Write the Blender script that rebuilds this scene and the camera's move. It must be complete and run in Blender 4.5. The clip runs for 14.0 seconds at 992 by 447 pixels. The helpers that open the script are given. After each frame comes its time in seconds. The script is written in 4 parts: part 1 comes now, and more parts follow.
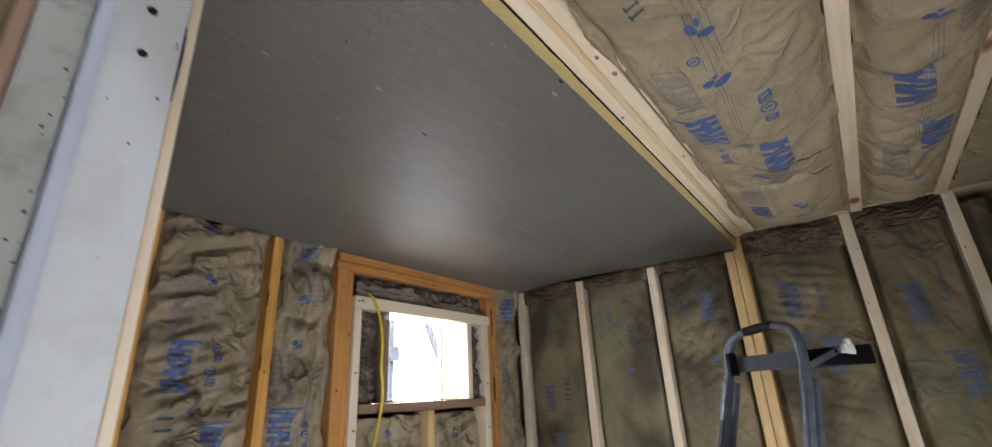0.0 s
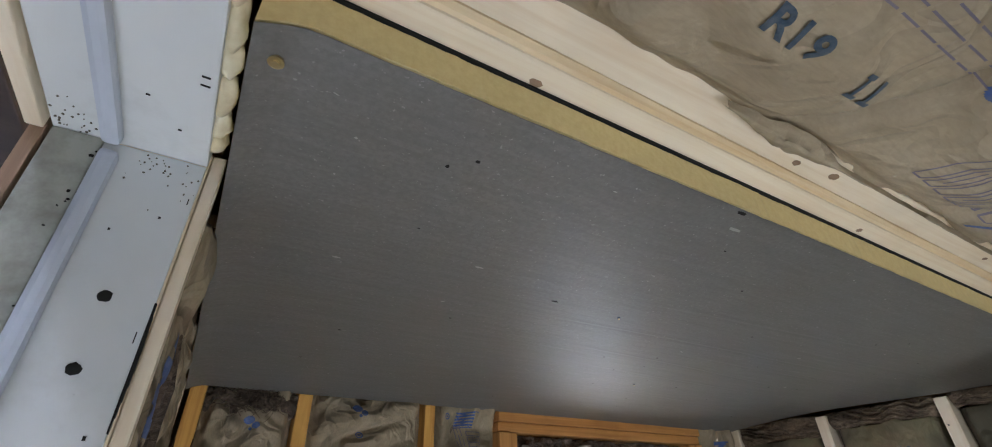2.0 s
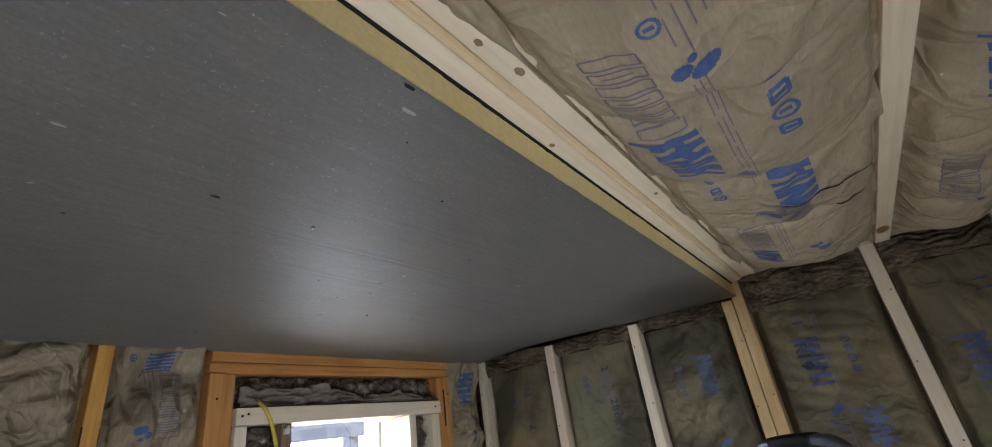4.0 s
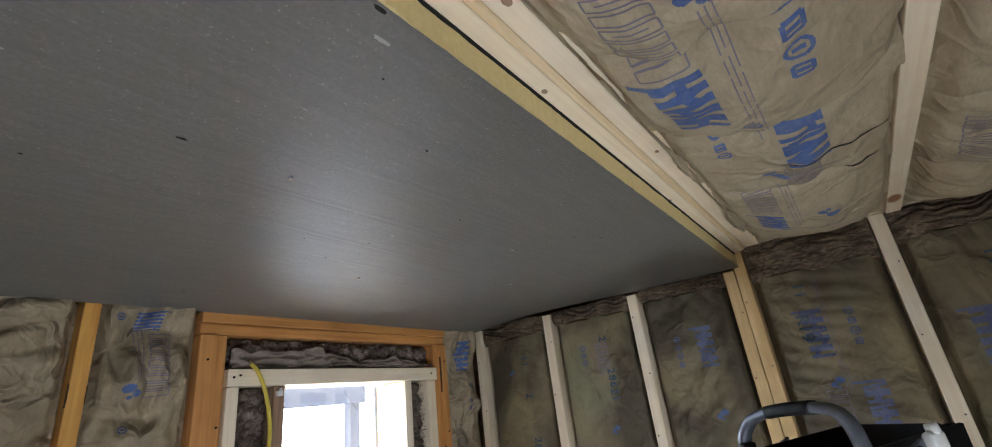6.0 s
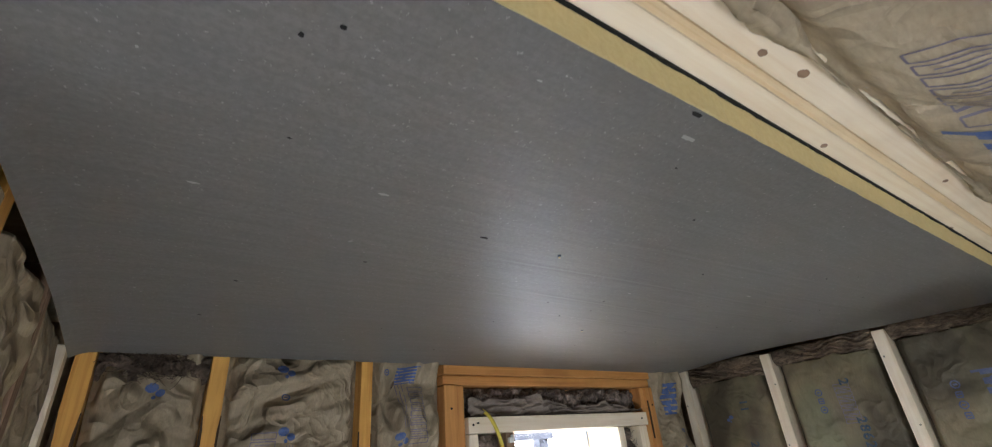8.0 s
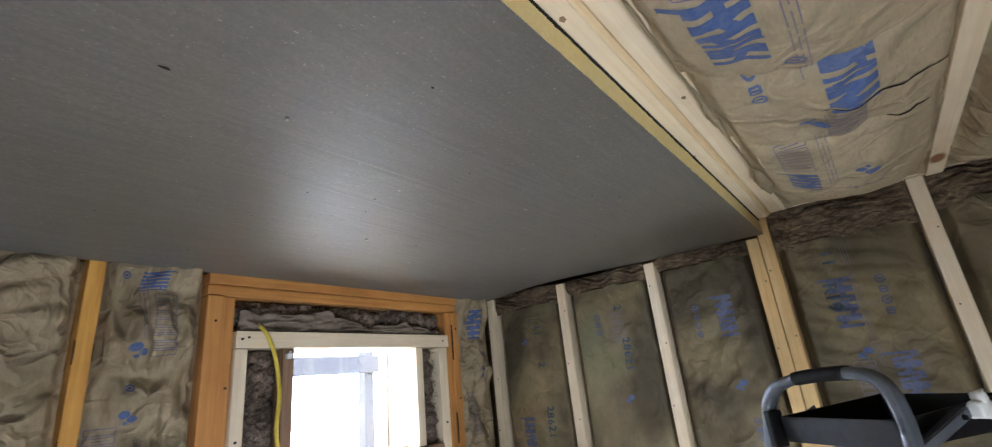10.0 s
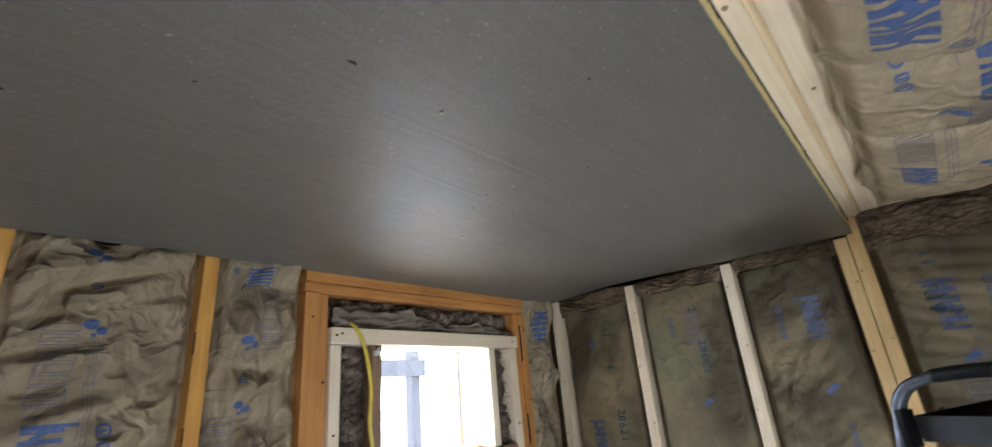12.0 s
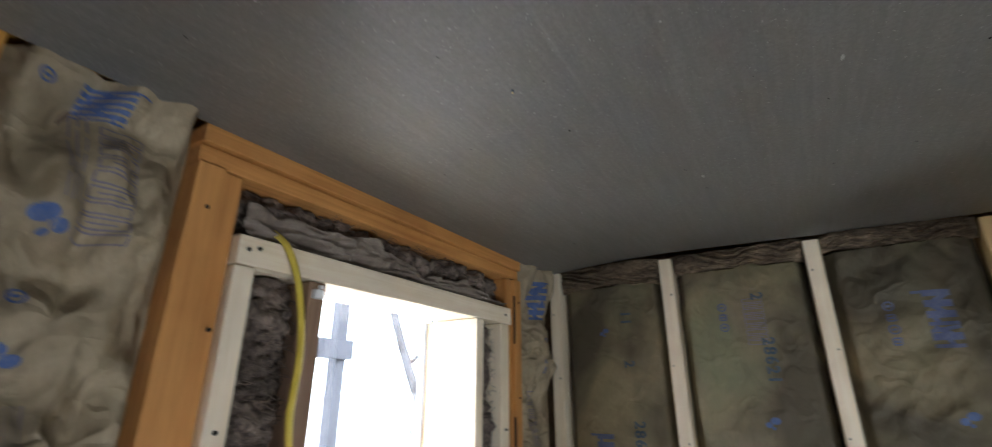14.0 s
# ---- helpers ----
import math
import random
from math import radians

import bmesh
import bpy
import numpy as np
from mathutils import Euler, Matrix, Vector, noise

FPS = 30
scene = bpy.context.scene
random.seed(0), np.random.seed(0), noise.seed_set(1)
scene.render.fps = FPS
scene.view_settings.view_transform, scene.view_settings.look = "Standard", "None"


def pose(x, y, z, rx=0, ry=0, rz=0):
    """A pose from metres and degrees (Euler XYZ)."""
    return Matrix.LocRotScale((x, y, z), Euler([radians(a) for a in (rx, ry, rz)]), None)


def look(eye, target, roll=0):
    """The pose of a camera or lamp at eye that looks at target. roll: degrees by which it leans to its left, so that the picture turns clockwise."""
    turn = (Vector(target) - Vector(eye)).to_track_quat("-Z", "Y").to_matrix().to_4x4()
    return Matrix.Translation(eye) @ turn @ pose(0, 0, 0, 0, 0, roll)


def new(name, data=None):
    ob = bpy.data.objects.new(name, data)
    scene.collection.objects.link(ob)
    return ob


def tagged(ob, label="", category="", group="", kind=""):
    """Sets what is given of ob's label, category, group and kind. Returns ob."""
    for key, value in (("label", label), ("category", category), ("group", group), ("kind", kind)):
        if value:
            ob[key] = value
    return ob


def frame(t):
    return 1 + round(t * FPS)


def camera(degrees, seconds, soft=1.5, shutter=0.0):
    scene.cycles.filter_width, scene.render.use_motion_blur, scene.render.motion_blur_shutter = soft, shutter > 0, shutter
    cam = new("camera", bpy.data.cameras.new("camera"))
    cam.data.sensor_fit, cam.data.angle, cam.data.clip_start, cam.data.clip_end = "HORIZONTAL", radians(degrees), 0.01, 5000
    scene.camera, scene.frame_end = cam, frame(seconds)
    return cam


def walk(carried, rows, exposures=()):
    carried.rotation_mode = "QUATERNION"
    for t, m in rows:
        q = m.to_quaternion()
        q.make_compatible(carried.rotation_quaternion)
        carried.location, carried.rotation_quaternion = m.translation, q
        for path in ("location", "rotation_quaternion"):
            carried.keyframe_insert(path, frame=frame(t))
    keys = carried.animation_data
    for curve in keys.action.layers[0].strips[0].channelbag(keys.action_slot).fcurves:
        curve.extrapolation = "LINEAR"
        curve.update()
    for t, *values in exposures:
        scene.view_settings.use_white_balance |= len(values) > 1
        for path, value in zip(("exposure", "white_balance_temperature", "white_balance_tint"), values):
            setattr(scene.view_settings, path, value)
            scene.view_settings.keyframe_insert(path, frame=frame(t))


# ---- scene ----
cam = camera(92.0, 14.0, soft=1.0, shutter=0.3)
PATH = [
    (0, (0.612, 0.698, 1.545), (2.134, 1.798, 2.232), -2.9),
    (0.3, (0.662, 0.734, 1.543), (2.273, 1.76, 2.137), -2.1),
    (0.5, (0.708, 0.738, 1.545), (2.327, 1.703, 2.217), -2.6),
    (1, (0.909, 0.739, 1.734), (2.283, 1.906, 2.6), -3.5),
    (1.5, (0.853, 0.75, 1.804), (1.869, 2.147, 2.813), -2.0),
    (2, (0.812, 0.775, 1.809), (1.701, 2.231, 2.853), -1.4),
    (2.5, (0.876, 0.781, 1.815), (1.911, 2.138, 2.858), -4.9),
    (3, (0.953, 0.749, 1.79), (2.239, 1.973, 2.71), -8.2),
    (3.5, (1.025, 0.75, 1.776), (2.52, 1.782, 2.611), -9.0),
    (4, (1.041, 0.768, 1.777), (2.563, 1.78, 2.589), -8.2),
    (4.2, (1.044, 0.776, 1.773), (2.578, 1.777, 2.575), -7.9),
    (6.3, (1.099, 0.781, 1.759), (2.627, 1.858, 2.469), -7.1),
    (6.5, (1.076, 0.797, 1.774), (2.56, 1.919, 2.506), -7.0),
    (7, (0.994, 0.812, 1.82), (2.255, 2.077, 2.72), -6.3),
    (7.2, (0.925, 0.814, 1.845), (2.007, 2.195, 2.806), -5.4),
    (9.3, (1.023, 0.927, 1.732), (2.16, 2.435, 2.39), -4.3),
    (9.5, (1.071, 0.89, 1.717), (2.336, 2.296, 2.369), -4.0),
    (10, (1.15, 0.819, 1.738), (2.669, 1.953, 2.373), -5.9),
    (10.5, (1.165, 0.806, 1.751), (2.718, 1.884, 2.402), -5.6),
    (11, (1.146, 0.825, 1.762), (2.71, 1.862, 2.454), -4.7),
    (11.5, (1.114, 0.879, 1.741), (2.661, 1.935, 2.442), -3.9),
    (12, (1.032, 0.955, 1.725), (2.476, 2.163, 2.401), -5.0),
    (12.5, (1.0, 1.045, 1.667), (2.451, 2.349, 2.112), -3.9),
    (12.7, (1.047, 1.059, 1.671), (2.474, 2.41, 2.042), -1.8),
    (13, (1.112, 1.186, 1.665), (2.513, 2.529, 2.148), -1.5),
    (13.5, (1.271, 1.392, 1.737), (2.625, 2.707, 2.396), -1.9),
    (14, (1.381, 1.509, 1.714), (2.981, 2.506, 2.381), 0.1),
]
EXPOSURES = [(0, 0.21, 6700, 12), (0.5, 0.27, 6600, 12), (1, 0.39, 6350, 13), (1.5, 0.27, 6330, 12), (2, 0.07, 6300, 11), (3, -0.08, 6380, 12), (4, -0.16, 6280, 12),
             (6.5, 0.17, 6400, 11), (7, 0.19, 6330, 12), (9.5, 0.38, 6550, 11), (11, 0.40, 6420, 10), (12.7, 0.26, 6450, 10), (13.5, -0.03, 6450, 10), (14, 0.01, 6420, 9)]
walk(cam, [(t, look(eye, target, roll)) for t, eye, target, roll in PATH], EXPOSURES)

# ---- light ----
world = bpy.data.worlds.new("overcast_sky")
scene.world = world
world.use_nodes = True
wn = world.node_tree.nodes
wl = world.node_tree.links
sky = wn.new("ShaderNodeTexSky")
sky.sky_type = "NISHITA"
sky.sun_disc = False
sky.sun_elevation = radians(38)
sky.sun_rotation = radians(250)
sky.air_density, sky.dust_density = 1.0, 4.0
haze = wn.new("ShaderNodeMixRGB")
haze.inputs[0].default_value = 0.75
haze.inputs[2].default_value = (153.0, 169.0, 200.0, 1)
wl.new(sky.outputs[0], haze.inputs[1])
back = wn["Background"]
back.inputs[1].default_value = 0.15
wl.new(haze.outputs[0], back.inputs[0])

sun = new("sun", bpy.data.lights.new("sun", "SUN"))
sun.data.energy, sun.data.angle, sun.data.color = 0.8, radians(20), (1.0, 0.96, 0.9)
sun.matrix_world = look((0, 0, 0), (0.55, -0.55, -0.75))


def daylight(name, eye, target, width, height, watts, color=(1, 1, 1), spread=180):
    ob = new(name, bpy.data.lights.new(name, "AREA"))
    ob.data.shape, ob.data.size, ob.data.size_y, ob.data.energy, ob.data.color = "RECTANGLE", width, height, watts, color
    ob.data.spread = radians(spread)
    ob.matrix_world = look(eye, target)
    return ob


# stands in for the doorway's daylight, as the added walls outside block the sky
daylight("doorway_daylight", (0.565, 0.795, 0.62), (1.5, 0.80, 1.35), 0.84, 1.15, 5.2, (0.84, 0.93, 1.0), 160)
# fill for the light from behind; its source is unseen and assumed
daylight("assumed_back_light", (1.27, 0.06, 0.48), (2.6, 1.40, 1.95), 0.36, 0.38, 11.5, (0.84, 0.93, 0.97), 150)


# ---- materials ----
class Nodes:
    """A small helper round one node material."""

    def __init__(self, name, rough=0.6, metal=0.0):
        self.mat = bpy.data.materials.new(name)
        self.mat.use_nodes = True
        self.nodes, self.links = self.mat.node_tree.nodes, self.mat.node_tree.links
        self.bsdf = self.nodes["Principled BSDF"]
        self.bsdf.inputs["Roughness"].default_value = rough
        self.bsdf.inputs["Metallic"].default_value = metal
        self.coords = self.nodes.new("ShaderNodeTexCoord").outputs["Object"]

    def scaled(self, scale):
        node = self.nodes.new("ShaderNodeMapping")
        node.inputs["Scale"].default_value = scale
        self.links.new(self.coords, node.inputs["Vector"])
        return node.outputs[0]

    def noise(self, scale=5.0, detail=4.0, rough=0.55, stretch=(1, 1, 1), distort=0.0):
        node = self.nodes.new("ShaderNodeTexNoise")
        node.inputs["Scale"].default_value, node.inputs["Detail"].default_value = scale, detail
        node.inputs["Roughness"].default_value, node.inputs["Distortion"].default_value = rough, distort
        self.links.new(self.scaled(stretch), node.inputs["Vector"])
        return node.outputs["Fac"]

    def voronoi(self, scale=5.0, stretch=(1, 1, 1)):
        node = self.nodes.new("ShaderNodeTexVoronoi")
        node.inputs["Scale"].default_value = scale
        self.links.new(self.scaled(stretch), node.inputs["Vector"])
        return node.outputs["Distance"]

    def creases(self, scale, warp=0.03):
        """Sharp fold lines: the distance to the edges of warped cells."""
        wob = self.nodes.new("ShaderNodeTexNoise")
        wob.inputs["Scale"].default_value = 7.0
        self.links.new(self.coords, wob.inputs["Vector"])
        mad = self.nodes.new("ShaderNodeVectorMath")
        mad.operation = "MULTIPLY_ADD"
        mad.inputs[1].default_value = (warp * 3, warp * 3, warp * 3)
        self.links.new(wob.outputs["Color"], mad.inputs[0])
        self.links.new(self.coords, mad.inputs[2])
        node = self.nodes.new("ShaderNodeTexVoronoi")
        node.feature = "DISTANCE_TO_EDGE"
        node.inputs["Scale"].default_value = scale
        self.links.new(mad.outputs[0], node.inputs["Vector"])
        lines = self.ramp(node.outputs["Distance"], [(0.0, (1, 1, 1)), (0.2, (0, 0, 0))])
        here = self.ramp(self.noise(scale * 0.55, 2, 0.5), [(0.36, (0.1, 0.1, 0.1)), (0.6, (1, 1, 1))])
        return self.mix(1.0, lines, here, "MULTIPLY")

    def ramp(self, fac, stops):
        node = self.nodes.new("ShaderNodeValToRGB")
        el = node.color_ramp.elements
        while len(el) < len(stops):
            el.new(0.5)
        for e, (p, c) in zip(el, stops):
            e.position, e.color = p, (*c, 1) if len(c) == 3 else c
        self.links.new(fac, node.inputs[0])
        return node.outputs[0]

    def mix(self, fac, a, b, mode="MIX"):
        node = self.nodes.new("ShaderNodeMixRGB")
        node.blend_type = mode
        for socket, value in zip(node.inputs, (fac, a, b)):
            if isinstance(value, (int, float)):
                socket.default_value = value
            elif isinstance(value, tuple):
                socket.default_value = (*value, 1)
            else:
                self.links.new(value, socket)
        return node.outputs[0]

    def color(self, socket):
        if isinstance(socket, tuple):
            self.bsdf.inputs["Base Color"].default_value = (*socket, 1)
        else:
            self.links.new(socket, self.bsdf.inputs["Base Color"])
        return self

    def rough(self, fac, low, high):
        node = self.nodes.new("ShaderNodeMapRange")
        node.inputs["To Min"].default_value, node.inputs["To Max"].default_value = low, high
        self.links.new(fac, node.inputs["Value"])
        self.links.new(node.outputs[0], self.bsdf.inputs["Roughness"])
        return self

    def bump(self, fac, strength=0.3, distance=0.002):
        node = self.nodes.new("ShaderNodeBump")
        node.inputs["Strength"].default_value, node.inputs["Distance"].default_value = strength, distance
        self.links.new(fac, node.inputs["Height"])
        old = self.bsdf.inputs["Normal"].links
        if old:
            self.links.new(old[0].from_socket, node.inputs["Normal"])
        self.links.new(node.outputs[0], self.bsdf.inputs["Normal"])
        return self


def wood(name, light, dark, knot, axis, rough=0.6, blotch=0.35):
    n = Nodes(name, rough)
    along = [1.0, 1.0, 1.0]
    along[axis] = 0.045
    knots = [1.0, 1.0, 1.0]
    knots[axis] = 0.42
    grain = n.noise(62, 5, 0.62, tuple(along), 0.6)
    broad = n.noise(9, 3, 0.5, tuple(along), 0.3)
    blot = n.noise(3.1, 4, 0.6)
    c = n.ramp(grain, [(0.3, dark), (0.62, light)])
    c = n.mix(n.ramp(broad, [(0.4, (0, 0, 0)), (0.75, (0.4, 0.4, 0.4))]), c, dark)
    c = n.mix(n.ramp(blot, [(0.5, (0, 0, 0)), (0.75, (blotch, blotch, blotch))]), c, tuple(0.62 * v for v in dark))
    spot = n.voronoi(5.2, tuple(knots))
    c = n.mix(n.ramp(spot, [(0.065, (1, 1, 1)), (0.105, (0, 0, 0))]), c, knot)
    return n.color(c).rough(blot, rough - 0.1, rough + 0.15).bump(grain, 0.25, 0.0012).mat


PALE = [wood("new_spruce_" + "xyz"[a], (0.92, 0.805, 0.63), (0.80, 0.645, 0.45), (0.30, 0.13, 0.05), a) for a in range(3)]
AMBER = [wood("old_fir_" + "xyz"[a], (0.76, 0.41, 0.095), (0.55, 0.245, 0.045), (0.14, 0.05, 0.015), a) for a in range(3)]
FRAME = [wood("dull_orange_fir_" + "xyz"[a], (0.64, 0.305, 0.092), (0.45, 0.19, 0.05), (0.12, 0.045, 0.02), a, blotch=0.6) for a in range(3)]
HONEY = [wood("honey_spruce_" + "xyz"[a], (0.82, 0.60, 0.31), (0.66, 0.42, 0.18), (0.25, 0.10, 0.03), a) for a in range(3)]
WANE = wood("pale_honey_wane", (0.86, 0.69, 0.45), (0.74, 0.53, 0.29), (0.30, 0.13, 0.05), 0)
BROWN = [wood("dull_brown_wood_" + "xyz"[a], (0.36, 0.23, 0.14), (0.22, 0.13, 0.08), (0.06, 0.03, 0.02), a, 0.7) for a in range(3)]


def kraft_paper(name, light, dark, stretch, sharp=0.9, blotch=0.0):
    n = Nodes(name, 0.5)
    fibre = n.noise(240, 3, 0.6, stretch)
    cloud = n.noise(4.5, 4, 0.6)
    crease = n.noise(26, 5, 0.7, (1, 1, 1), 1.2)
    c = n.mix(n.ramp(cloud, [(0.3, (0, 0, 0)), (0.72, (1, 1, 1))]), dark, light)
    c = n.mix(n.ramp(fibre, [(0.35, (0.28, 0.28, 0.28)), (0.6, (0, 0, 0))]), c, tuple(0.7 * v for v in dark))
    c = n.mix(n.ramp(crease, [(0.58, (0, 0, 0)), (0.72, (0.3, 0.3, 0.3))]), c, tuple(min(1, 1.35 * v) for v in light))
    if blotch:
        # greenish tint, then dark blotches that put the wall's shadow into the colour
        shade_blotch = n.noise(2.6, 3, 0.5, (1, 1, 0.8), 0.6)
        green = n.noise(3.7, 3, 0.5, (1, 1, 0.6))
        c = n.mix(n.ramp(green, [(0.5, (0, 0, 0)), (0.7, (0.7 * blotch,) * 3)]), c, (0.18, 0.20, 0.11))
        c = n.mix(n.ramp(shade_blotch, [(0.40, (0, 0, 0)), (0.57, (blotch,) * 3)]), c, (0.055, 0.044, 0.028))
    return n.color(c).rough(cloud, 0.6, 0.8).bump(n.creases(6.5, 0.12), 0.75 * sharp, 0.012).bump(n.creases(15.0, 0.08), 0.6 * sharp, 0.005).bump(crease, 0.2, 0.004).bump(fibre, 0.12, 0.0008).mat


KRAFT = kraft_paper("kraft_paper", (0.43, 0.345, 0.228), (0.265, 0.204, 0.128), (1, 1, 0.25), 1.15)
# side wall copy of the batt paper, darkened and blotched for its shaded bays
KRAFT_FLAT = kraft_paper("smooth_shaded_kraft_paper", (0.33, 0.265, 0.155), (0.20, 0.157, 0.088), (1, 1, 0.25), 0.5, 0.85)
KRAFT_WARM = kraft_paper("warm_kraft_paper", (0.47, 0.385, 0.265), (0.34, 0.27, 0.178), (0.25, 1, 1), 0.65)


def wool(name, light, dark, flow=(1, 0.4, 1), scale=34):
    n = Nodes(name, 0.95)
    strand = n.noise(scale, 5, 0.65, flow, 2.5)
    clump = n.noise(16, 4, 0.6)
    # near black low between strands: the gaps' shade is put into the colour
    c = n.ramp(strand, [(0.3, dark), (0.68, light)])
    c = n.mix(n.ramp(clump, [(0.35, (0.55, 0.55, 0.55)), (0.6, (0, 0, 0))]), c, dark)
    return n.color(c).bump(strand, 0.8, 0.012).mat


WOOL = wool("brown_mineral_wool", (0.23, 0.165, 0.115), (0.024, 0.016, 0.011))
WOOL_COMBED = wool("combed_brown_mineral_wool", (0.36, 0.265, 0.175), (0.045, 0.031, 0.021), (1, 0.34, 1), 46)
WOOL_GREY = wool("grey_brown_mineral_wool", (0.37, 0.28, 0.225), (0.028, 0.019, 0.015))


def ink(name, color):
    n = Nodes(name, 0.55)
    worn = n.noise(130, 4, 0.7)
    n.color(n.mix(n.ramp(worn, [(0.36, (0, 0, 0)), (0.62, (0.75, 0.75, 0.75))]), color, tuple(0.6 * v + 0.09 for v in color)))
    return n.mat


BLUE_INK = ink("blue_ink", (0.045, 0.10, 0.29))
FADED_INK = ink("faded_blue_ink", (0.075, 0.095, 0.21))
PALE_INK = ink("faded_violet_ink", (0.17, 0.145, 0.20))
DARK_INK = ink("dark_teal_ink", (0.025, 0.06, 0.10))


def board_face():
    n = Nodes("grey_board_facer", 0.4)
    n.bsdf.inputs["Specular IOR Level"].default_value = 0.95
    cloud = n.noise(2.2, 5, 0.6)
    fine = n.noise(170, 4, 0.65)
    streak = n.noise(22, 4, 0.6, (0.12, 1, 1), 0.3)
    scuff = n.noise(11, 6, 0.75, (0.5, 1, 1), 0.8)
    c = n.mix(cloud, (0.115, 0.109, 0.101), (0.160, 0.152, 0.142))
    c = n.mix(n.ramp(fine, [(0.35, (0.75, 0.75, 0.75)), (0.6, (0, 0, 0))]), c, (0.085, 0.078, 0.070))
    c = n.mix(n.ramp(n.noise(90, 4, 0.7, (0.07, 1, 1), 0.2), [(0.38, (0.5, 0.5, 0.5)), (0.60, (0, 0, 0))]), c, (0.08, 0.075, 0.068))
    c = n.mix(n.ramp(n.noise(210, 2, 0.5), [(0.68, (0, 0, 0)), (0.74, (0.8, 0.8, 0.8))]), c, (0.30, 0.29, 0.27))
    c = n.mix(n.ramp(scuff, [(0.66, (0, 0, 0)), (0.8, (0.4, 0.4, 0.4))]), c, (0.27, 0.26, 0.245))
    c = n.mix(n.ramp(n.voronoi(34), [(0.035, (0.6, 0.6, 0.6)), (0.06, (0, 0, 0))]), c, (0.07, 0.065, 0.06))
    # the facer is rolled lengthwise: its gloss is smeared across the board
    across = n.nodes.new("ShaderNodeCombineXYZ")
    across.inputs[1].default_value = 1.0
    n.links.new(across.outputs[0], n.bsdf.inputs["Tangent"])
    n.bsdf.inputs["Anisotropic"].default_value = 0.3
    n.bsdf.inputs["IOR"].default_value = 1.75
    return n.color(c).rough(scuff, 0.53, 0.63).bump(streak, 0.15, 0.004).bump(fine, 0.10, 0.0006).mat


BOARD = board_face()
foam = Nodes("yellow_foam_core", 0.8)
cells = foam.noise(120, 4, 0.7)
FOAM = foam.color(foam.ramp(cells, [(0.3, (0.76, 0.61, 0.29)), (0.65, (0.84, 0.70, 0.36))])).bump(cells, 0.15, 0.002).mat
spray = Nodes("cream_spray_foam", 0.6)
SPRAY = spray.color(spray.ramp(spray.noise(40), [(0.3, (0.62, 0.52, 0.32)), (0.7, (0.80, 0.74, 0.56))])).mat


def paint(name, color, dirt, amount, rough=0.45):
    n = Nodes(name, rough)
    grime = n.noise(7, 6, 0.7)
    speck = n.noise(65, 3, 0.6)
    c = n.mix(n.ramp(grime, [(0.52, (0, 0, 0)), (0.78, (amount,) * 3)]), color, dirt)
    c = n.mix(n.ramp(speck, [(0.70, (0, 0, 0)), (0.76, (amount,) * 3)]), c, tuple(0.4 * v for v in dirt))
    return n.color(c).rough(grime, rough, rough + 0.25).bump(speck, 0.08, 0.001).mat


WHITE = paint("white_door_paint", (0.68, 0.70, 0.70), (0.40, 0.39, 0.36), 0.5)
MOULDY = paint("stained_white_paint", (0.40, 0.40, 0.35), (0.10, 0.095, 0.07), 1.0)
VINYL = paint("white_weatherstrip", (0.54, 0.58, 0.66), (0.38, 0.45, 0.45), 0.3, 0.35)
GLOSS_WHITE = paint("white_plastic", (0.80, 0.80, 0.80), (0.5, 0.5, 0.48), 0.2, 0.3)
STEEL = Nodes("grey_ladder_metal", 0.42, 0.5)
STEEL = STEEL.color(STEEL.ramp(STEEL.noise(30), [(0.3, (0.10, 0.115, 0.145)), (0.7, (0.16, 0.18, 0.215))])).mat
TRAY_FACE = Nodes("blue_grey_plastic", 0.55)
TRAY_FACE = TRAY_FACE.color(TRAY_FACE.ramp(TRAY_FACE.noise(40, 5, 0.7), [(0.35, (0.022, 0.026, 0.032)), (0.72, (0.04, 0.047, 0.056))])).mat
BLACK = Nodes("black_plastic", 0.5)
BLACK.bsdf.inputs["Specular IOR Level"].default_value = 0.2
BLACK = BLACK.color(BLACK.ramp(BLACK.noise(45, 5, 0.7), [(0.35, (0.004, 0.004, 0.005)), (0.72, (0.011, 0.011, 0.013))])).mat
DARK = Nodes("dark_stained_boards", 0.8)
DARK = DARK.color(DARK.ramp(DARK.noise(20, 4, 0.6, (0.1, 1, 1)), [(0.3, (0.02, 0.012, 0.01)), (0.7, (0.05, 0.03, 0.022))])).mat
YELLOW = Nodes("yellow_cable_sheath", 0.4)
YELLOW = YELLOW.color(YELLOW.ramp(YELLOW.noise(25), [(0.3, (0.62, 0.46, 0.05)), (0.7, (0.74, 0.58, 0.10))])).mat
BRASS = Nodes("brass_screw", 0.35, 0.9).color((0.62, 0.50, 0.28)).mat
HOLE = Nodes("black_hole", 0.9).color((0.008, 0.007, 0.006)).mat
BARK_WANE = Nodes("dark_bark_wane", 0.9).color((0.06, 0.032, 0.016)).mat
MOULD = Nodes("grey_brown_mould", 0.9).color((0.12, 0.105, 0.08)).mat
SMUDGE = Nodes("white_scuff", 0.8).color((0.42, 0.41, 0.39)).mat
SHEATHING = Nodes("sheathing_panel", 0.8)
SHEATHING = SHEATHING.color(SHEATHING.ramp(SHEATHING.noise(30, 4, 0.7), [(0.3, (0.20, 0.13, 0.07)), (0.7, (0.36, 0.25, 0.14))])).mat
PLY = Nodes("plywood_floor", 0.75)
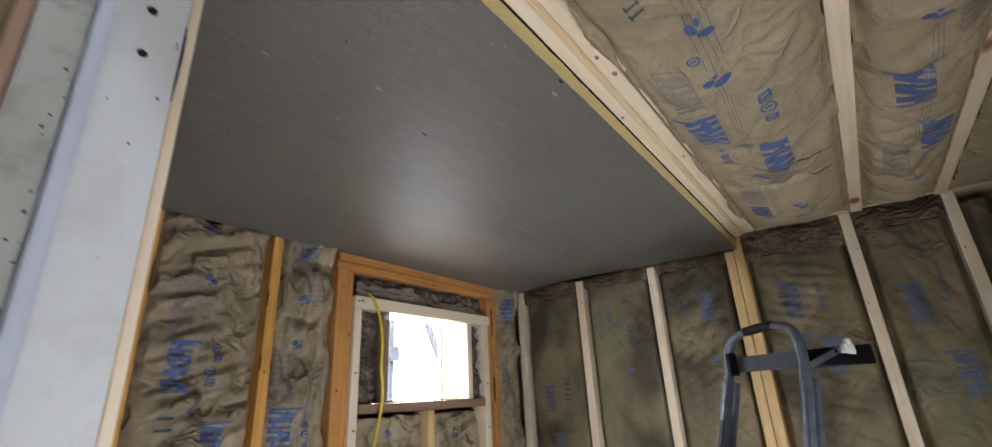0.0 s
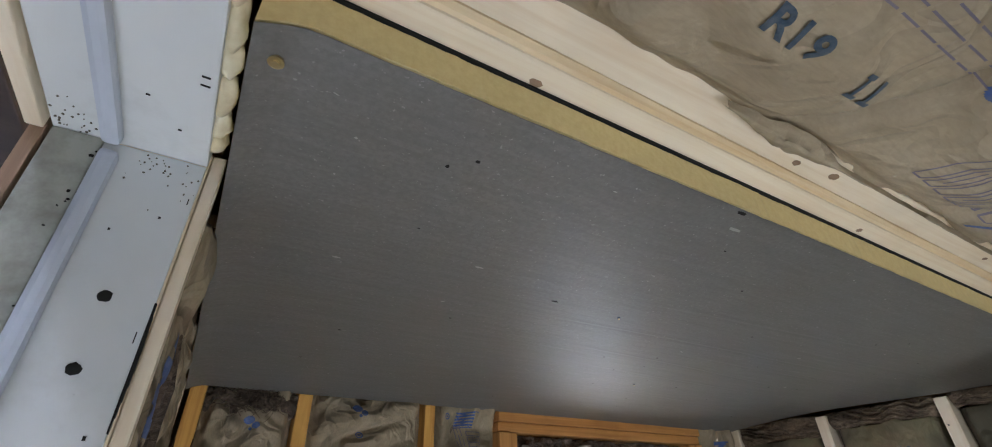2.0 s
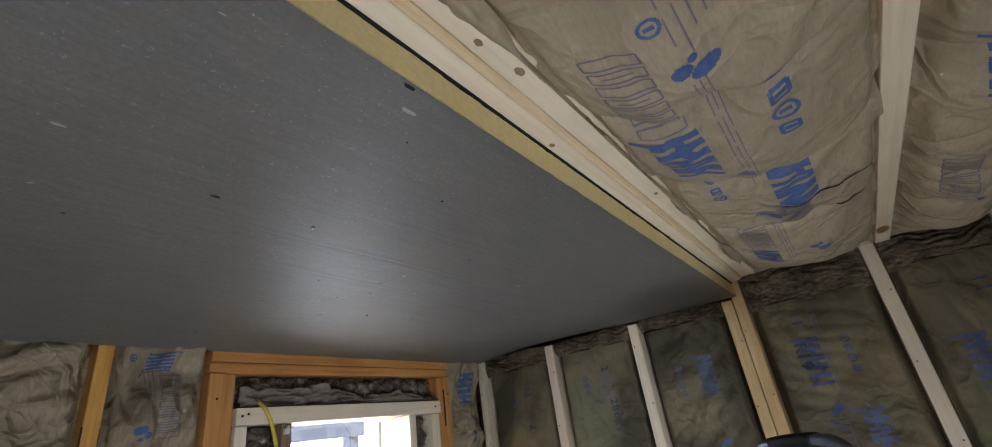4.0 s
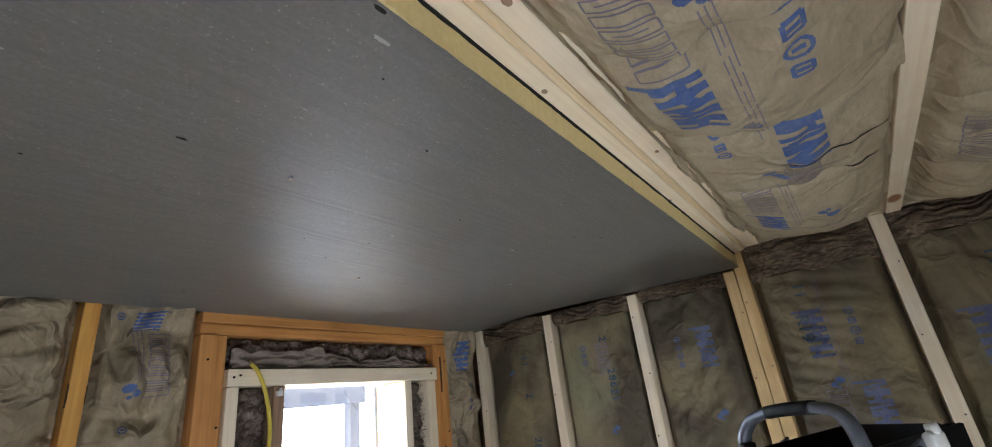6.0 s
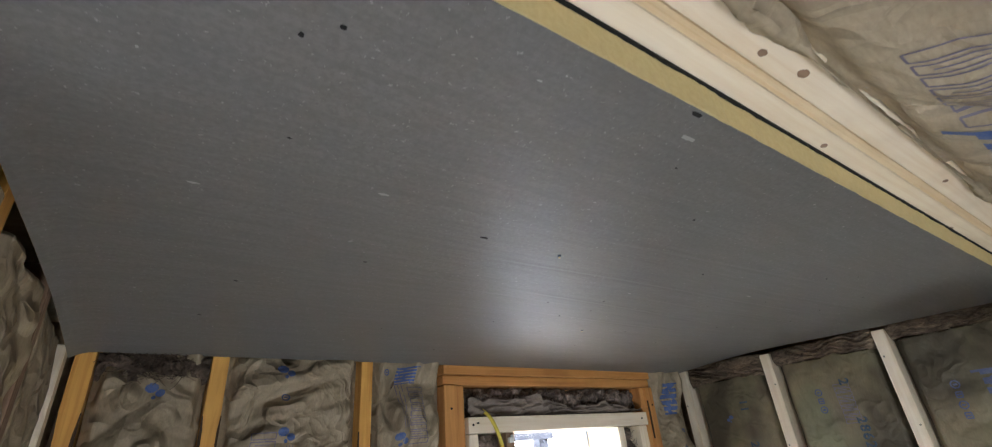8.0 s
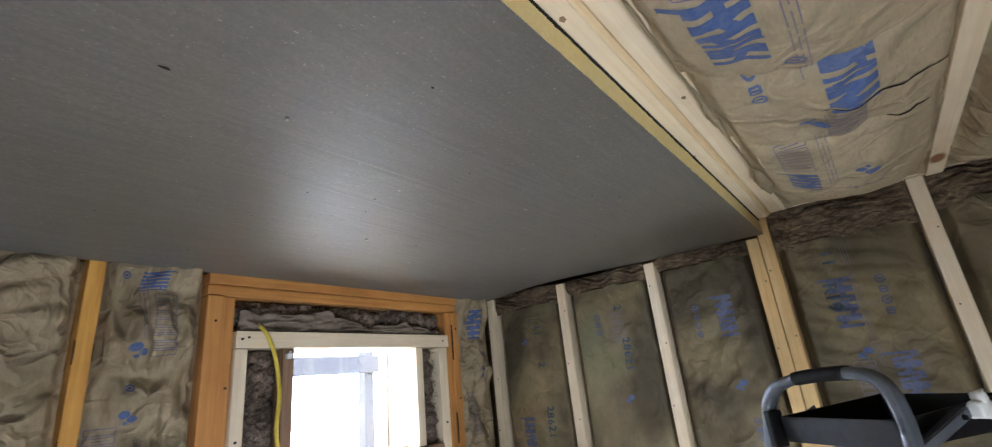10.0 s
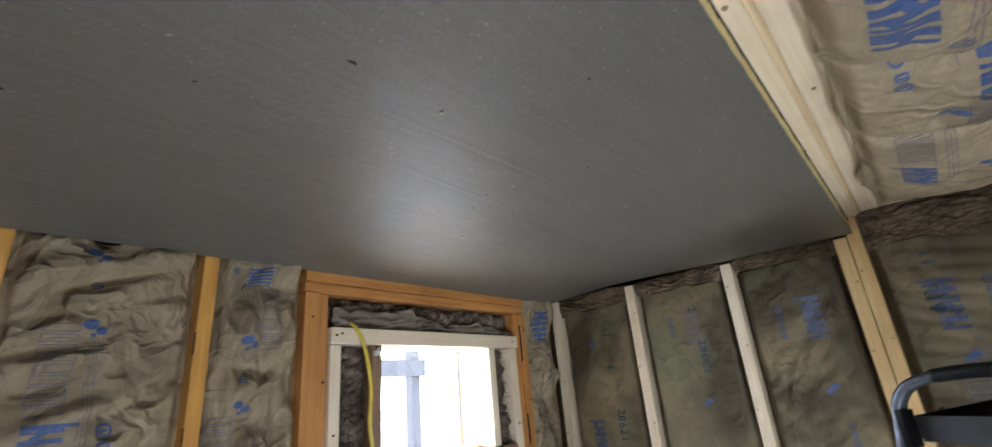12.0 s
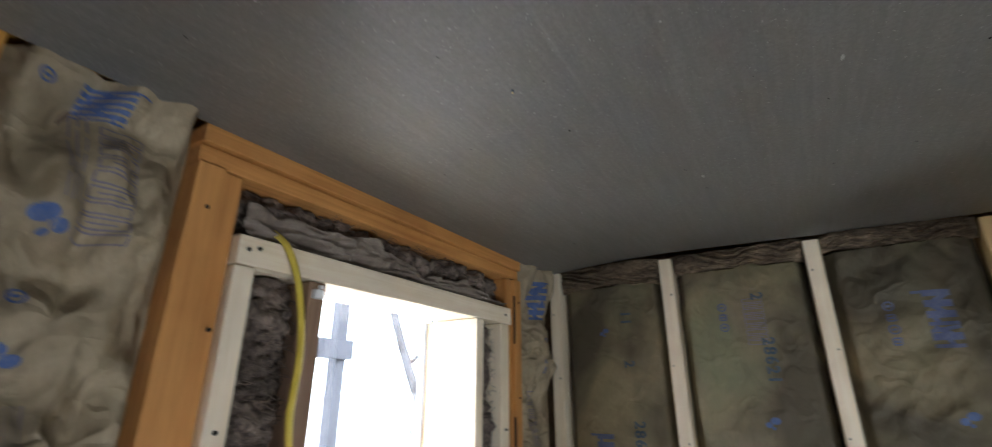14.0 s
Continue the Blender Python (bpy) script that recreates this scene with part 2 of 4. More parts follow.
PLY = PLY.color(PLY.ramp(PLY.noise(14, 5, 0.65, (0.15, 1, 1)), [(0.3, (0.36, 0.30, 0.23)), (0.7, (0.50, 0.44, 0.35))])).mat
# post and bark: backlit shade is in the colour, near black against the sky
BACKLIT_POST = Nodes("darkened_backlit_post", 0.8)
BACKLIT_POST = BACKLIT_POST.color(BACKLIT_POST.ramp(BACKLIT_POST.noise(20), [(0.3, (0.012, 0.012, 0.015)), (0.7, (0.019, 0.019, 0.023))])).mat
BARK = Nodes("darkened_backlit_bark", 0.9)
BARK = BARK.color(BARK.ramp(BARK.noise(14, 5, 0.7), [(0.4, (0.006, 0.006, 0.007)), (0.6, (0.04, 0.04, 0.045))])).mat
SNOW = Nodes("thin_snow_ground", 0.9)
SNOW = SNOW.color(SNOW.ramp(SNOW.noise(3, 5, 0.7), [(0.3, (0.70, 0.71, 0.73)), (0.7, (0.82, 0.83, 0.85))])).mat
BOUNCE_STRIP = Nodes("bounce_strip_ground", 0.85)
BOUNCE_STRIP = BOUNCE_STRIP.color(BOUNCE_STRIP.ramp(BOUNCE_STRIP.noise(3, 6, 0.7), [(0.3, (0.38, 0.38, 0.37)), (0.7, (0.52, 0.52, 0.51))])).mat
glass = Nodes("window_glass", 0.0)
glass.bsdf.inputs["Transmission Weight"].default_value = 1.0
glass.bsdf.inputs["IOR"].default_value = 1.45
GLASS = glass.color((0.97, 0.98, 0.98)).mat


# ---- mesh helpers ----
def mesh_of(name, bm, material, smooth=False):
    me = bpy.data.meshes.new(name)
    bm.to_mesh(me)
    bm.free()
    me.materials.append(material)
    if smooth:
        me.polygons.foreach_set("use_smooth", [True] * len(me.polygons))
    return me


def thing(name, base, label, category, group="", kind=""):
    ob = new(name)
    ob.matrix_basis = Matrix.Translation(base)
    return tagged(ob, label, category, group, kind)


def part(name, bm, material, parent, label="", smooth=False):
    me = bm if isinstance(bm, bpy.types.Mesh) else mesh_of(name, bm, material, smooth)
    ob = new(name, me)
    ob.parent = parent
    ob.matrix_parent_inverse = parent.matrix_basis.inverted() if not parent.parent else Matrix()
    return tagged(ob, label)


def single(name, bm, material, label, category, group="", kind="", smooth=False):
    me = bm if isinstance(bm, bpy.types.Mesh) else mesh_of(name, bm, material, smooth)
    return tagged(new(name, me), label, category, group, kind)


def box(bm, x0, x1, y0, y1, z0, z1, bevel=0.002):
    made = bmesh.ops.create_cube(bm, size=1.0)["verts"]
    bmesh.ops.scale(bm, vec=(x1 - x0, y1 - y0, z1 - z0), verts=made)
    bmesh.ops.translate(bm, vec=((x0 + x1) / 2, (y0 + y1) / 2, (z0 + z1) / 2), verts=made)
    if bevel:
        edges = list({e for v in made for e in v.link_edges})
        bmesh.ops.bevel(bm, geom=edges, offset=bevel, segments=2, profile=0.6, affect="EDGES")
    return bm


def boxed(*a, **k):
    return box(bmesh.new(), *a, **k)


def tube(points, radius, sides=10, closed_ends=True, flat=1.0):
    """A round bar along points."""
    bm = bmesh.new()
    pts = [Vector(p) for p in points]
    rings = []
    side = None
    for i, p in enumerate(pts):
        d = (pts[min(i + 1, len(pts) - 1)] - pts[max(i - 1, 0)]).normalized()
        if side is None:
            side = d.orthogonal().normalized()
        side = (side - d * side.dot(d)).normalized()
        up = d.cross(side)
        r = radius[i] if isinstance(radius, (list, tuple)) else radius
        rings.append([bm.verts.new(p + r * (math.cos(a) * side + flat * math.sin(a) * up)) for a in (2 * math.pi * k / sides for k in range(sides))])
    for a, b in zip(rings, rings[1:]):
        for k in range(sides):
            bm.faces.new((a[k], a[(k + 1) % sides], b[(k + 1) % sides], b[k]))
    if closed_ends:
        bm.faces.new(list(reversed(rings[0])))
        bm.faces.new(rings[-1])
    return bm


def disc(x, y, z, r, axis, depth=0.001, sides=14, ragged=0.0):
    bm = bmesh.new()
    made = bmesh.ops.create_cone(bm, cap_ends=True, segments=sides, radius1=r, radius2=r * 0.9, depth=depth)["verts"]
    for v in made:
        v.co.xy *= 1 + ragged * (random.random() - 0.5)
    turn = {"z": Matrix(), "y": Matrix.Rotation(radians(90), 4, "X"), "x": Matrix.Rotation(radians(90), 4, "Y")}[axis]
    bmesh.ops.transform(bm, matrix=Matrix.Translation((x, y, z)) @ turn, verts=bm.verts)
    return bm


def smooth_line(points, steps=8):
    """A soft curve through points."""
    pts = [Vector(p) for p in points]
    out = []
    for i in range(len(pts) - 1):
        a, b, c, d = pts[max(i - 1, 0)], pts[i], pts[i + 1], pts[min(i + 2, len(pts) - 1)]
        for k in range(steps):
            t = k / steps
            out.append(0.5 * ((2 * b) + (c - a) * t + (2 * a - 5 * b + 4 * c - d) * t * t + (3 * b - a - 3 * c + d) * t ** 3))
    return out + [pts[-1]]


# ---- the plan, in metres ----
LEFT, RIGHT, BACK, FAR = 0.775, 2.91, 0.19, 2.24
JOIST, CEIL, TOP = 2.172, 2.12, 2.185
DOOR_Y0, DOOR_Y1, DOOR_Z = 0.36, 1.234, 2.105
WX0, WX1, WZ0, WZ1 = 1.955, 2.452, 1.553, 1.938

# ---- structure ----
single("floor", boxed(0.62, 3.08, 0.03, 2.40, -0.06, 0.0, bevel=0), PLY, "bare plywood subfloor of the small room", "floor", kind="structure")


def outer_wall(name, boxes, label):
    bm = bmesh.new()
    for b in boxes:
        box(bm, *b, bevel=0)
    return single(name, bm, SHEATHING, label, "wall", kind="structure")


outer_wall("wall_far", [(0.62, WX0 - 0.03, 2.385, 2.40, 0, 2.40), (WX1 + 0.03, 3.08, 2.385, 2.40, 0, 2.40),
                        (WX0 - 0.03, WX1 + 0.03, 2.385, 2.40, 0, WZ0 - 0.03), (WX0 - 0.03, WX1 + 0.03, 2.385, 2.40, WZ1 + 0.03, 2.40)],
           "brown sheathing behind the open window wall framing")
outer_wall("wall_right", [(3.062, 3.08, 0.03, 2.385, 0, 2.40)], "brown sheathing behind the insulated stud wall")
# the hole in the back wall is added, unseen, for the assumed back light
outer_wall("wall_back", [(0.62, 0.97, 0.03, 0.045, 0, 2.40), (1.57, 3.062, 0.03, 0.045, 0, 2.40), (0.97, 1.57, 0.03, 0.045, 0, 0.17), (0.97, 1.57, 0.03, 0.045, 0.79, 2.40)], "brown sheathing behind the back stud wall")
outer_wall("wall_left", [(0.62, 0.635, 1.262, 2.385, 0, 2.40), (0.62, 0.635, 0.045, DOOR_Y0 - 0.028, 0, 2.40), (0.62, 0.635, DOOR_Y0 - 0.028, 1.262, 2.135, 2.40)],
           "brown sheathing round the doorway")
single("ceiling", boxed(0.50, 3.08, 0.03, 2.40, 2.40, 2.42, bevel=0), SHEATHING, "roof sheathing above the open ceiling joists", "ceiling", kind="structure")

# outside: ground, dark porch soffit
g = bmesh.new()
bmesh.ops.create_grid(g, x_segments=8, y_segments=8, size=400)
bmesh.ops.translate(g, vec=(0, 0, -0.35), verts=g.verts)
single("ground", g, SNOW, "pale snow-dusted open ground outside the building", "ground", kind="structure")
# unseen strip added to shape the light bounced up onto the ceiling board
single("yard", boxed(-30.0, 40.0, 2.46, 6.3, -0.40, -0.335, bevel=0), BOUNCE_STRIP, "pale unseen ground strip added to tone the light bounced through the window", "yard", kind="structure")
# three unseen walls added to keep the sky's light off the door frame
single("sky_block_wall", boxed(-0.80, -0.76, 0.0, 2.6, -0.40, 2.34), DARK, "unseen dark boards added outside the door to block the sky", "wall", kind="structure")
single("sky_block_wall", boxed(-0.758, 0.498, 2.58, 2.60, -0.40, 2.298), DARK, "unseen dark boards added outside the door to block the sky", "wall", kind="structure")
single("sky_block_wall", boxed(-0.758, 0.60, -0.02, 0.0, -0.40, 2.298), DARK, "unseen dark boards added outside the door to block the sky", "wall", kind="structure")
single("porch_soffit", boxed(-0.758, 0.498, 0.0, 2.578, 2.30, 2.34), DARK, "dark stained boards under the porch roof", "soffit", kind="structure")


# ---- framing lumber ----
def stud(name, x0, x1, y0, y1, z0, z1, material, label, group, category="stud"):
    return single(name, boxed(x0, x1, y0, y1, z0, z1, bevel=0.003), material, label, category, group)


def bark_edge(parent, x, z0, z1, side, y, seed):
    """Dark bark and splinters left along one front edge of a stud, each broken stretch a piece of its own."""
    stretch = []
    n = int((z1 - z0) / 0.006)
    for i in range(n + 2):
        z = z0 + (z1 - z0) * i / n
        wide = 0.0095 * max(0.0, noise.noise(Vector((z * 6, seed, 3))) - 0.14) + 0.001 * max(0.0, noise.noise(Vector((z * 60, seed, 1))))
        if i <= n and wide > 0.0005:
            stretch.append((z, wide))
            continue
        if len(stretch) > 4:
            bm = bmesh.new()
            rows = [[bm.verts.new(p) for p in ((x - side * 0.001, y + 0.006, h), (x - side * 0.001, y - 0.0012, h), (x + side * w, y - 0.0008, h))] for h, w in stretch]
            for a, b in zip(rows, rows[1:]):
                bm.faces.new((a[0], a[1], b[1], b[0]))
                bm.faces.new((a[1], a[2], b[2], b[1]))
            part("bark", bm, BARK_WANE, parent, "dark bark left on the edge")
        stretch = []


amber_label = "aged amber fir stud between insulation batts"
for x0, x1 in ((0.79, 0.828), (1.053, 1.091), (1.432, 1.466)):
    ob = stud("wall_stud", x0, x1, FAR, 2.383, 0.0, 2.165, AMBER[2], amber_label, "window wall studs")
    bark_edge(ob, x0, 1.3, 2.1, 1, FAR, x0)
    bark_edge(ob, x1, 1.3, 2.1, -1, FAR, x1)
right_studs = [(2.198, 2.236), (1.814, 1.853), (1.422, 1.460), (1.060, 1.097), (1.021, 1.058), (0.612, 0.652), (0.297, 0.335)]
for i, (y0, y1) in enumerate(right_studs):
    old = i in (3, 4)
    ob = stud("wall_stud", RIGHT, 3.06, y0, y1, 0.0, 2.115 if i < 4 else TOP - 0.002, HONEY[2] if old else PALE[2],
         "honey-coloured stud of a doubled pair" if old else "new pale spruce stud in the insulated wall", "side wall studs")
    for k in range(3):
        part("nail", disc(RIGHT - 0.0005, (y0 + y1) / 2 + 0.009 * (-1) ** (k + i), 1.55 + 0.21 * k + 0.03 * (i % 3), 0.0026, "x", 0.003, 10), MOULD, ob, "small dark nail head")
for x0 in (2.86, 2.46, 2.05, 1.65, 0.84):
    stud("wall_stud", x0, x0 + 0.038, 0.047, BACK, 0.0, TOP - 0.002, BROWN[2], "dull brown stud of the back wall", "back wall studs")
stud("wall_stud", 0.637, LEFT, 1.840, 1.878, 0.0, 2.165, BROWN[2], "dull brown stud of the door wall", "door wall studs")
stud("wall_stud", 0.637, LEFT - 0.006, 1.504, 1.541, 0.0, 2.165, AMBER[2], "amber stud of the door wall", "door wall studs")
stud("wall_stud", 0.637, LEFT + 0.004, 2.19, 2.232, 0.0, 2.115, PALE[2], "pale corner stud beside the doorway wall", "door wall studs")
stud("wall_stud", 0.637, LEFT - 0.012, 1.262, 1.30, 0.0, 2.165, BROWN[2], "brown stud behind the white door frame", "door wall studs")

# plates round the added, unseen opening
stud("opening_plate", 0.88, 1.648, 0.047, BACK, 0.11, 0.15, BROWN[0], "dull brown plate under the added unseen back wall opening", "back wall studs")
stud("opening_plate", 0.88, 1.648, 0.047, BACK, 0.80, 0.84, BROWN[0], "dull brown header over the added unseen back wall opening", "back wall studs")
stud("top_plate", 2.898, 3.06, 0.05, 1.03, TOP, TOP + 0.04, PALE[1], "pale top plate along the insulated wall", "top plates", "plate")
stud("top_plate", 0.80, 2.89, 2.33, 2.383, 2.17, 2.21, AMBER[0], "amber top plate over the window wall", "top plates", "plate")
stud("door_header", 0.637, LEFT - 0.004, 0.30, 1.258, 2.137, 2.165, BROWN[1], "brown wooden header over the white door frame", "", "header")

KNOTS = ((1.386, 0.986, 0.0045), (1.458, 0.979, 0.0055), (1.02, 1.035, 0.005), (1.62, 1.030, 0.004), (0.93, 0.975, 0.005), (1.95, 0.98, 0.004), (2.2, 1.04, 0.005), (1.50, 1.048, 0.003))
joist_label = "new pale spruce ceiling joist"
edge_joists = []
for y0, y1 in ((1.011, 1.060), (0.954, 1.0005), (0.570, 0.608), (0.318, 0.354), (1.45, 1.488), (1.86, 1.898), (2.20, 2.238)):
    edge_joists.append(stud("ceiling_joist", 0.64, 2.896, y0, y1, JOIST if y0 != 0.954 else JOIST + 0.009, 2.30, PALE[0], joist_label, "ceiling joists", "joist"))
# a rough honey-brown strip shows between the doubled joists
bm = bmesh.new()
last = None
for i in range(181):
    x = 0.64 + 2.256 * i / 180
    a, b = 0.0012 * noise.noise(Vector((x * 7, 2, 2))), 0.003 * noise.noise(Vector((x * 5, 6, 1))) + 0.0015 * noise.noise(Vector((x * 40, 6, 1)))
    row = [bm.verts.new(p) for p in ((x, 1.0008, 2.25), (x, 1.0008, JOIST + 0.008 + b), (x, 1.0058, JOIST + 0.0035 + a), (x, 1.0107, JOIST + 0.0025 + a), (x, 1.0107, 2.25))]
    if last:
        for k in range(5):
            bm.faces.new((last[k], row[k], row[(k + 1) % 5], last[(k + 1) % 5]))
    else:
        bm.faces.new(row[::-1])
    last = row
bm.faces.new(last)
bmesh.ops.recalc_face_normals(bm, faces=bm.faces)
single("wood_strip", bm, WANE, "rough honey-brown strip between the doubled ceiling joists", "wood strip")
for x, y, s in KNOTS:
    bm = disc(0, 0, 0, 1, "z", 0.2, 14, 0.35)
    top = JOIST + 0.009 if y < 1.001 else JOIST
    bmesh.ops.transform(bm, matrix=Matrix.Translation((x, y, top - 0.0002)) @ Matrix.Diagonal((1.5 * s, s, 0.003, 1)), verts=bm.verts)
    part("knot", bm, BROWN[0], edge_joists[1 if y < 1.001 else 0], "brown knot")

# nails driven into the studs
r = random.Random(5)
nail = thing("nail_row", (2.2, FAR, 1.0), "small dark nail heads driven into the framing", "nails")
for x, z in ((1.722, 1.60), (1.722, 1.98), (1.76, 1.80), (2.685, 1.70), (2.685, 1.98), (1.072, 1.75), (1.45, 1.66), (1.796, 1.66), (1.796, 1.46), (2.597, 1.62), (2.597, 1.42), (1.80, 1.93), (1.815, 1.935), (2.60, 1.93), (1.83, 1.533), (2.55, 1.533)):
    part("nail", disc(x + r.uniform(-0.004, 0.004), FAR - 0.007 if x > 1.77 and x < 2.63 else FAR - 0.0005, z, 0.0035, "y", 0.004, 10), HOLE, nail)

# ---- window framing ----
fr = thing("window_framing", (2.2, FAR, 0), "amber and pale doubled framing lumber round a small window opening", "framing")
for name, dims, mat in (
    ("jack_stud", (1.70, 1.744, FAR, 2.383, 0, 2.05), FRAME[2]),
    ("trimmer", (1.746, 1.778, FAR + 0.012, 2.383, 0, 2.05), FRAME[2]),
    ("jack_stud", (2.665, 2.703, FAR, 2.383, 0, 2.05), FRAME[2]),
    ("trimmer", (2.634, 2.663, FAR + 0.012, 2.383, 0, 2.05), FRAME[2]),
    ("header", (1.70, 2.703, FAR, 2.383, 2.084, 2.116), FRAME[0]),
    ("header", (1.701, 2.702, FAR + 0.010, 2.383, 2.052, 2.082), FRAME[0]),
    ("inner_post", (1.78, 1.815, FAR - 0.004, 2.383, 0, 1.903), PALE[2]),
    ("inner_post", (2.575, 2.620, FAR - 0.004, 2.383, 0, 1.903), PALE[2]),
    ("inner_header", (1.78, 2.632, FAR - 0.006, 2.383, 1.905, 1.953), PALE[0]),
    ("rough_sill", (1.817, 2.573, FAR - 0.010, 2.383, 1.516, 1.550), BROWN[0]),
    ("cripple_stud", (2.188, 2.224, FAR, 2.383, 0, 1.514), HONEY[2]),
):
    piece = part(name, boxed(*dims, bevel=0.003), mat, fr)
    if name == "jack_stud":
        bark_edge(piece, dims[0], 1.3, 2.04, 1, FAR, dims[0])

win = thing("window_1", (2.2, 2.3, WZ0), "small bright window in a deep pale wooden box frame", "window", kind="structure")
part("jamb", boxed(WX0 - 0.034, WX0, FAR - 0.004, 2.43, WZ0, 1.903), BROWN[2], win, "dull brown side board")
part("jamb", boxed(WX1, WX1 + 0.034, FAR - 0.004, 2.43, WZ0, 1.903), PALE[2], win, "pale side board")
part("head", boxed(WX0, WX1, FAR + 0.05, 2.43, WZ1, 1.958 - 0.001), PALE[0], win)
part("window_frame", boxed(WX0, WX1, 2.405, 2.425, WZ1 - 0.022, WZ1 - 0.001), BROWN[0], win)
part("window_frame", boxed(WX0, WX0 + 0.012, 2.405, 2.425, WZ0 + 0.001, WZ1 - 0.023), VINYL, win)
part("window_frame", boxed(WX1 - 0.010, WX1, 2.405, 2.425, WZ0 + 0.001, WZ1 - 0.023), VINYL, win)
part("window_sill", boxed(WX0, WX1, FAR + 0.06, 2.44, WZ0 - 0.002, WZ0 + 0.005), HONEY[0], win)
pane = part("pane", boxed(WX0 + 0.012, WX1 - 0.010, 2.413, 2.417, WZ0 + 0.006, WZ1 - 0.023, bevel=0), GLASS, win)
pane.visible_shadow = False

# ---- door frame ----
door = thing("door_1", (0.7, 0.8, 0), "open doorway with a white painted and stained wooden frame", "door frame", kind="structure")
part("side_jamb", boxed(0.645, 0.763, DOOR_Y1, DOOR_Y1 + 0.004, 0, DOOR_Z, bevel=0), WHITE, door)
part("edge_strip", boxed(0.7655, 0.777, DOOR_Y1 + 0.006, DOOR_Y1 + 0.026, 0, DOOR_Z + 0.02), PALE[2], door, "bare pale wood edge")
part("jamb_core", boxed(0.645, 0.765, DOOR_Y1 + 0.0045, DOOR_Y1 + 0.024, 0, DOOR_Z + 0.02), PALE[2], door, "bare pale wood edge")
part("side_jamb", boxed(0.645, 0.763, DOOR_Y0 - 0.024, DOOR_Y0, 0, DOOR_Z), WHITE, door)
part("head_jamb", boxed(0.645, 0.764, DOOR_Y0, DOOR_Y1, DOOR_Z, DOOR_Z + 0.022), WHITE, door)
part("door_stop", boxed(0.684, 0.699, DOOR_Y1 - 0.014, DOOR_Y1, 0, DOOR_Z - 0.015, bevel=0.005), VINYL, door)
part("door_stop", boxed(0.684, 0.699, DOOR_Y0, DOOR_Y1 - 0.016, DOOR_Z - 0.014, DOOR_Z, bevel=0.005), VINYL, door)
part("stained_strip", boxed(0.646, 0.683, DOOR_Y1 - 0.004, DOOR_Y1, 0, DOOR_Z - 0.001, bevel=0.001), MOULDY, door, "dirty stained outer strip of the jamb")
part("outer_trim", boxed(0.632, 0.643, DOOR_Y1 - 0.004, DOOR_Y1 + 0.03, 0, DOOR_Z), BROWN[2], door)
part("outer_trim", boxed(0.630, 0.643, DOOR_Y0, DOOR_Y1 - 0.006, DOOR_Z - 0.008, DOOR_Z + 0.03), PALE[1], door, "bare pale wood strip")


for z in (1.964, 1.907):
    part("screw_hole", disc(0.729, DOOR_Y1 - 0.0006, z, 0.0048, "y", ragged=0.25), HOLE, door, "dark ragged screw hole")

for x, y, w in ((0.752, 1.118, 0.007), (0.7525, 1.108, 0.006), (0.715, 1.150, 0.003), (0.738, 1.185, 0.003)):
    part("scratch", boxed(x, x + w, y, y + 0.0016, DOOR_Z - 0.0007, DOOR_Z, bevel=0), HOLE, door, "dark scratch in the paint")
for x, z, a, b in ((0.7575, 1.93, 0.0008, 0.009), (0.7585, 2.06, 0.0008, 0.006), (0.742, 2.04, 0.002, 0.002), (0.712, 2.02, 0.0015, 0.002), (0.75, 1.86, 0.002, 0.003), (0.735, 1.80, 0.002, 0.002), (0.71, 1.84, 0.0015, 0.0015)):
    part("chip", boxed(x, x + a, DOOR_Y1 - 0.0007, DOOR_Y1, z, z + b, bevel=0), HOLE, door, "dark chip in the paint")
for k in range(26):
    z, x = random.uniform(1.4, 2.09), random.uniform(0.672, 0.683)
    part("mould_spot", disc(x, DOOR_Y1 - 0.0044, z, random.uniform(0.0005, 0.0017), "y", 0.0008, 8, 0.6), HOLE, door, "black mould spot")

for k in range(34):
    z, x = DOOR_Z - 0.003 - abs(random.gauss(0, 0.016)), random.uniform(0.702, 0.762)
    part("mould_spot", disc(x, DOOR_Y1 - 0.0006, z, random.uniform(0.0003, 0.0009), "y", 0.0008, 8, 0.6), MOULD, door, "black mould spot")
for k in range(26):
    y, x = DOOR_Y1 - 0.004 - abs(random.gauss(0, 0.02)), random.uniform(0.646, 0.683)
    part("mould_spot", disc(x, y, DOOR_Z - 0.0006, random.uniform(0.0004, 0.0012), "z", 0.0008, 8, 0.6), MOULD, door, "black mould spot")
bm = bmesh.new()
for k in range(9):
    z = 1.865 + 0.011 * k
    box(bm, 0.7625, 0.7635 + 0.0018 * math.sin(0.35 * k), DOOR_Y1 - 0.0009, DOOR_Y1 + 0.004, z, z + 0.0112, bevel=0)
part("open_joint", bm, HOLE, door, "dark open joint between paint and bare wood")

# cream foam bulges above the door frame
foam_bead = thing("spray_foam", (0.77, 1.1, 2.13), "lumpy cream spray foam squeezed out over the door frame", "foam")
for y, r in ((1.205, 0.009), (1.178, 0.014), (1.140, 0.017), (1.095, 0.015), (1.062, 0.019), (1.02, 0.014), (0.97, 0.016), (0.92, 0.014)):
    bm = bmesh.new()
    bmesh.ops.create_icosphere(bm, subdivisions=3, radius=1)
    for v in bm.verts:
        v.co *= 1 + 0.3 * noise.noise(v.co * 1.7 + Vector((y * 50, 0, 0)))
        v.co = Vector((0.766 + 0.011 * v.co.x, y + 1.6 * r * v.co.y, 2.122 + 0.013 * v.co.z))
    part("foam_bulge", bm, SPRAY, foam_bead, smooth=True)


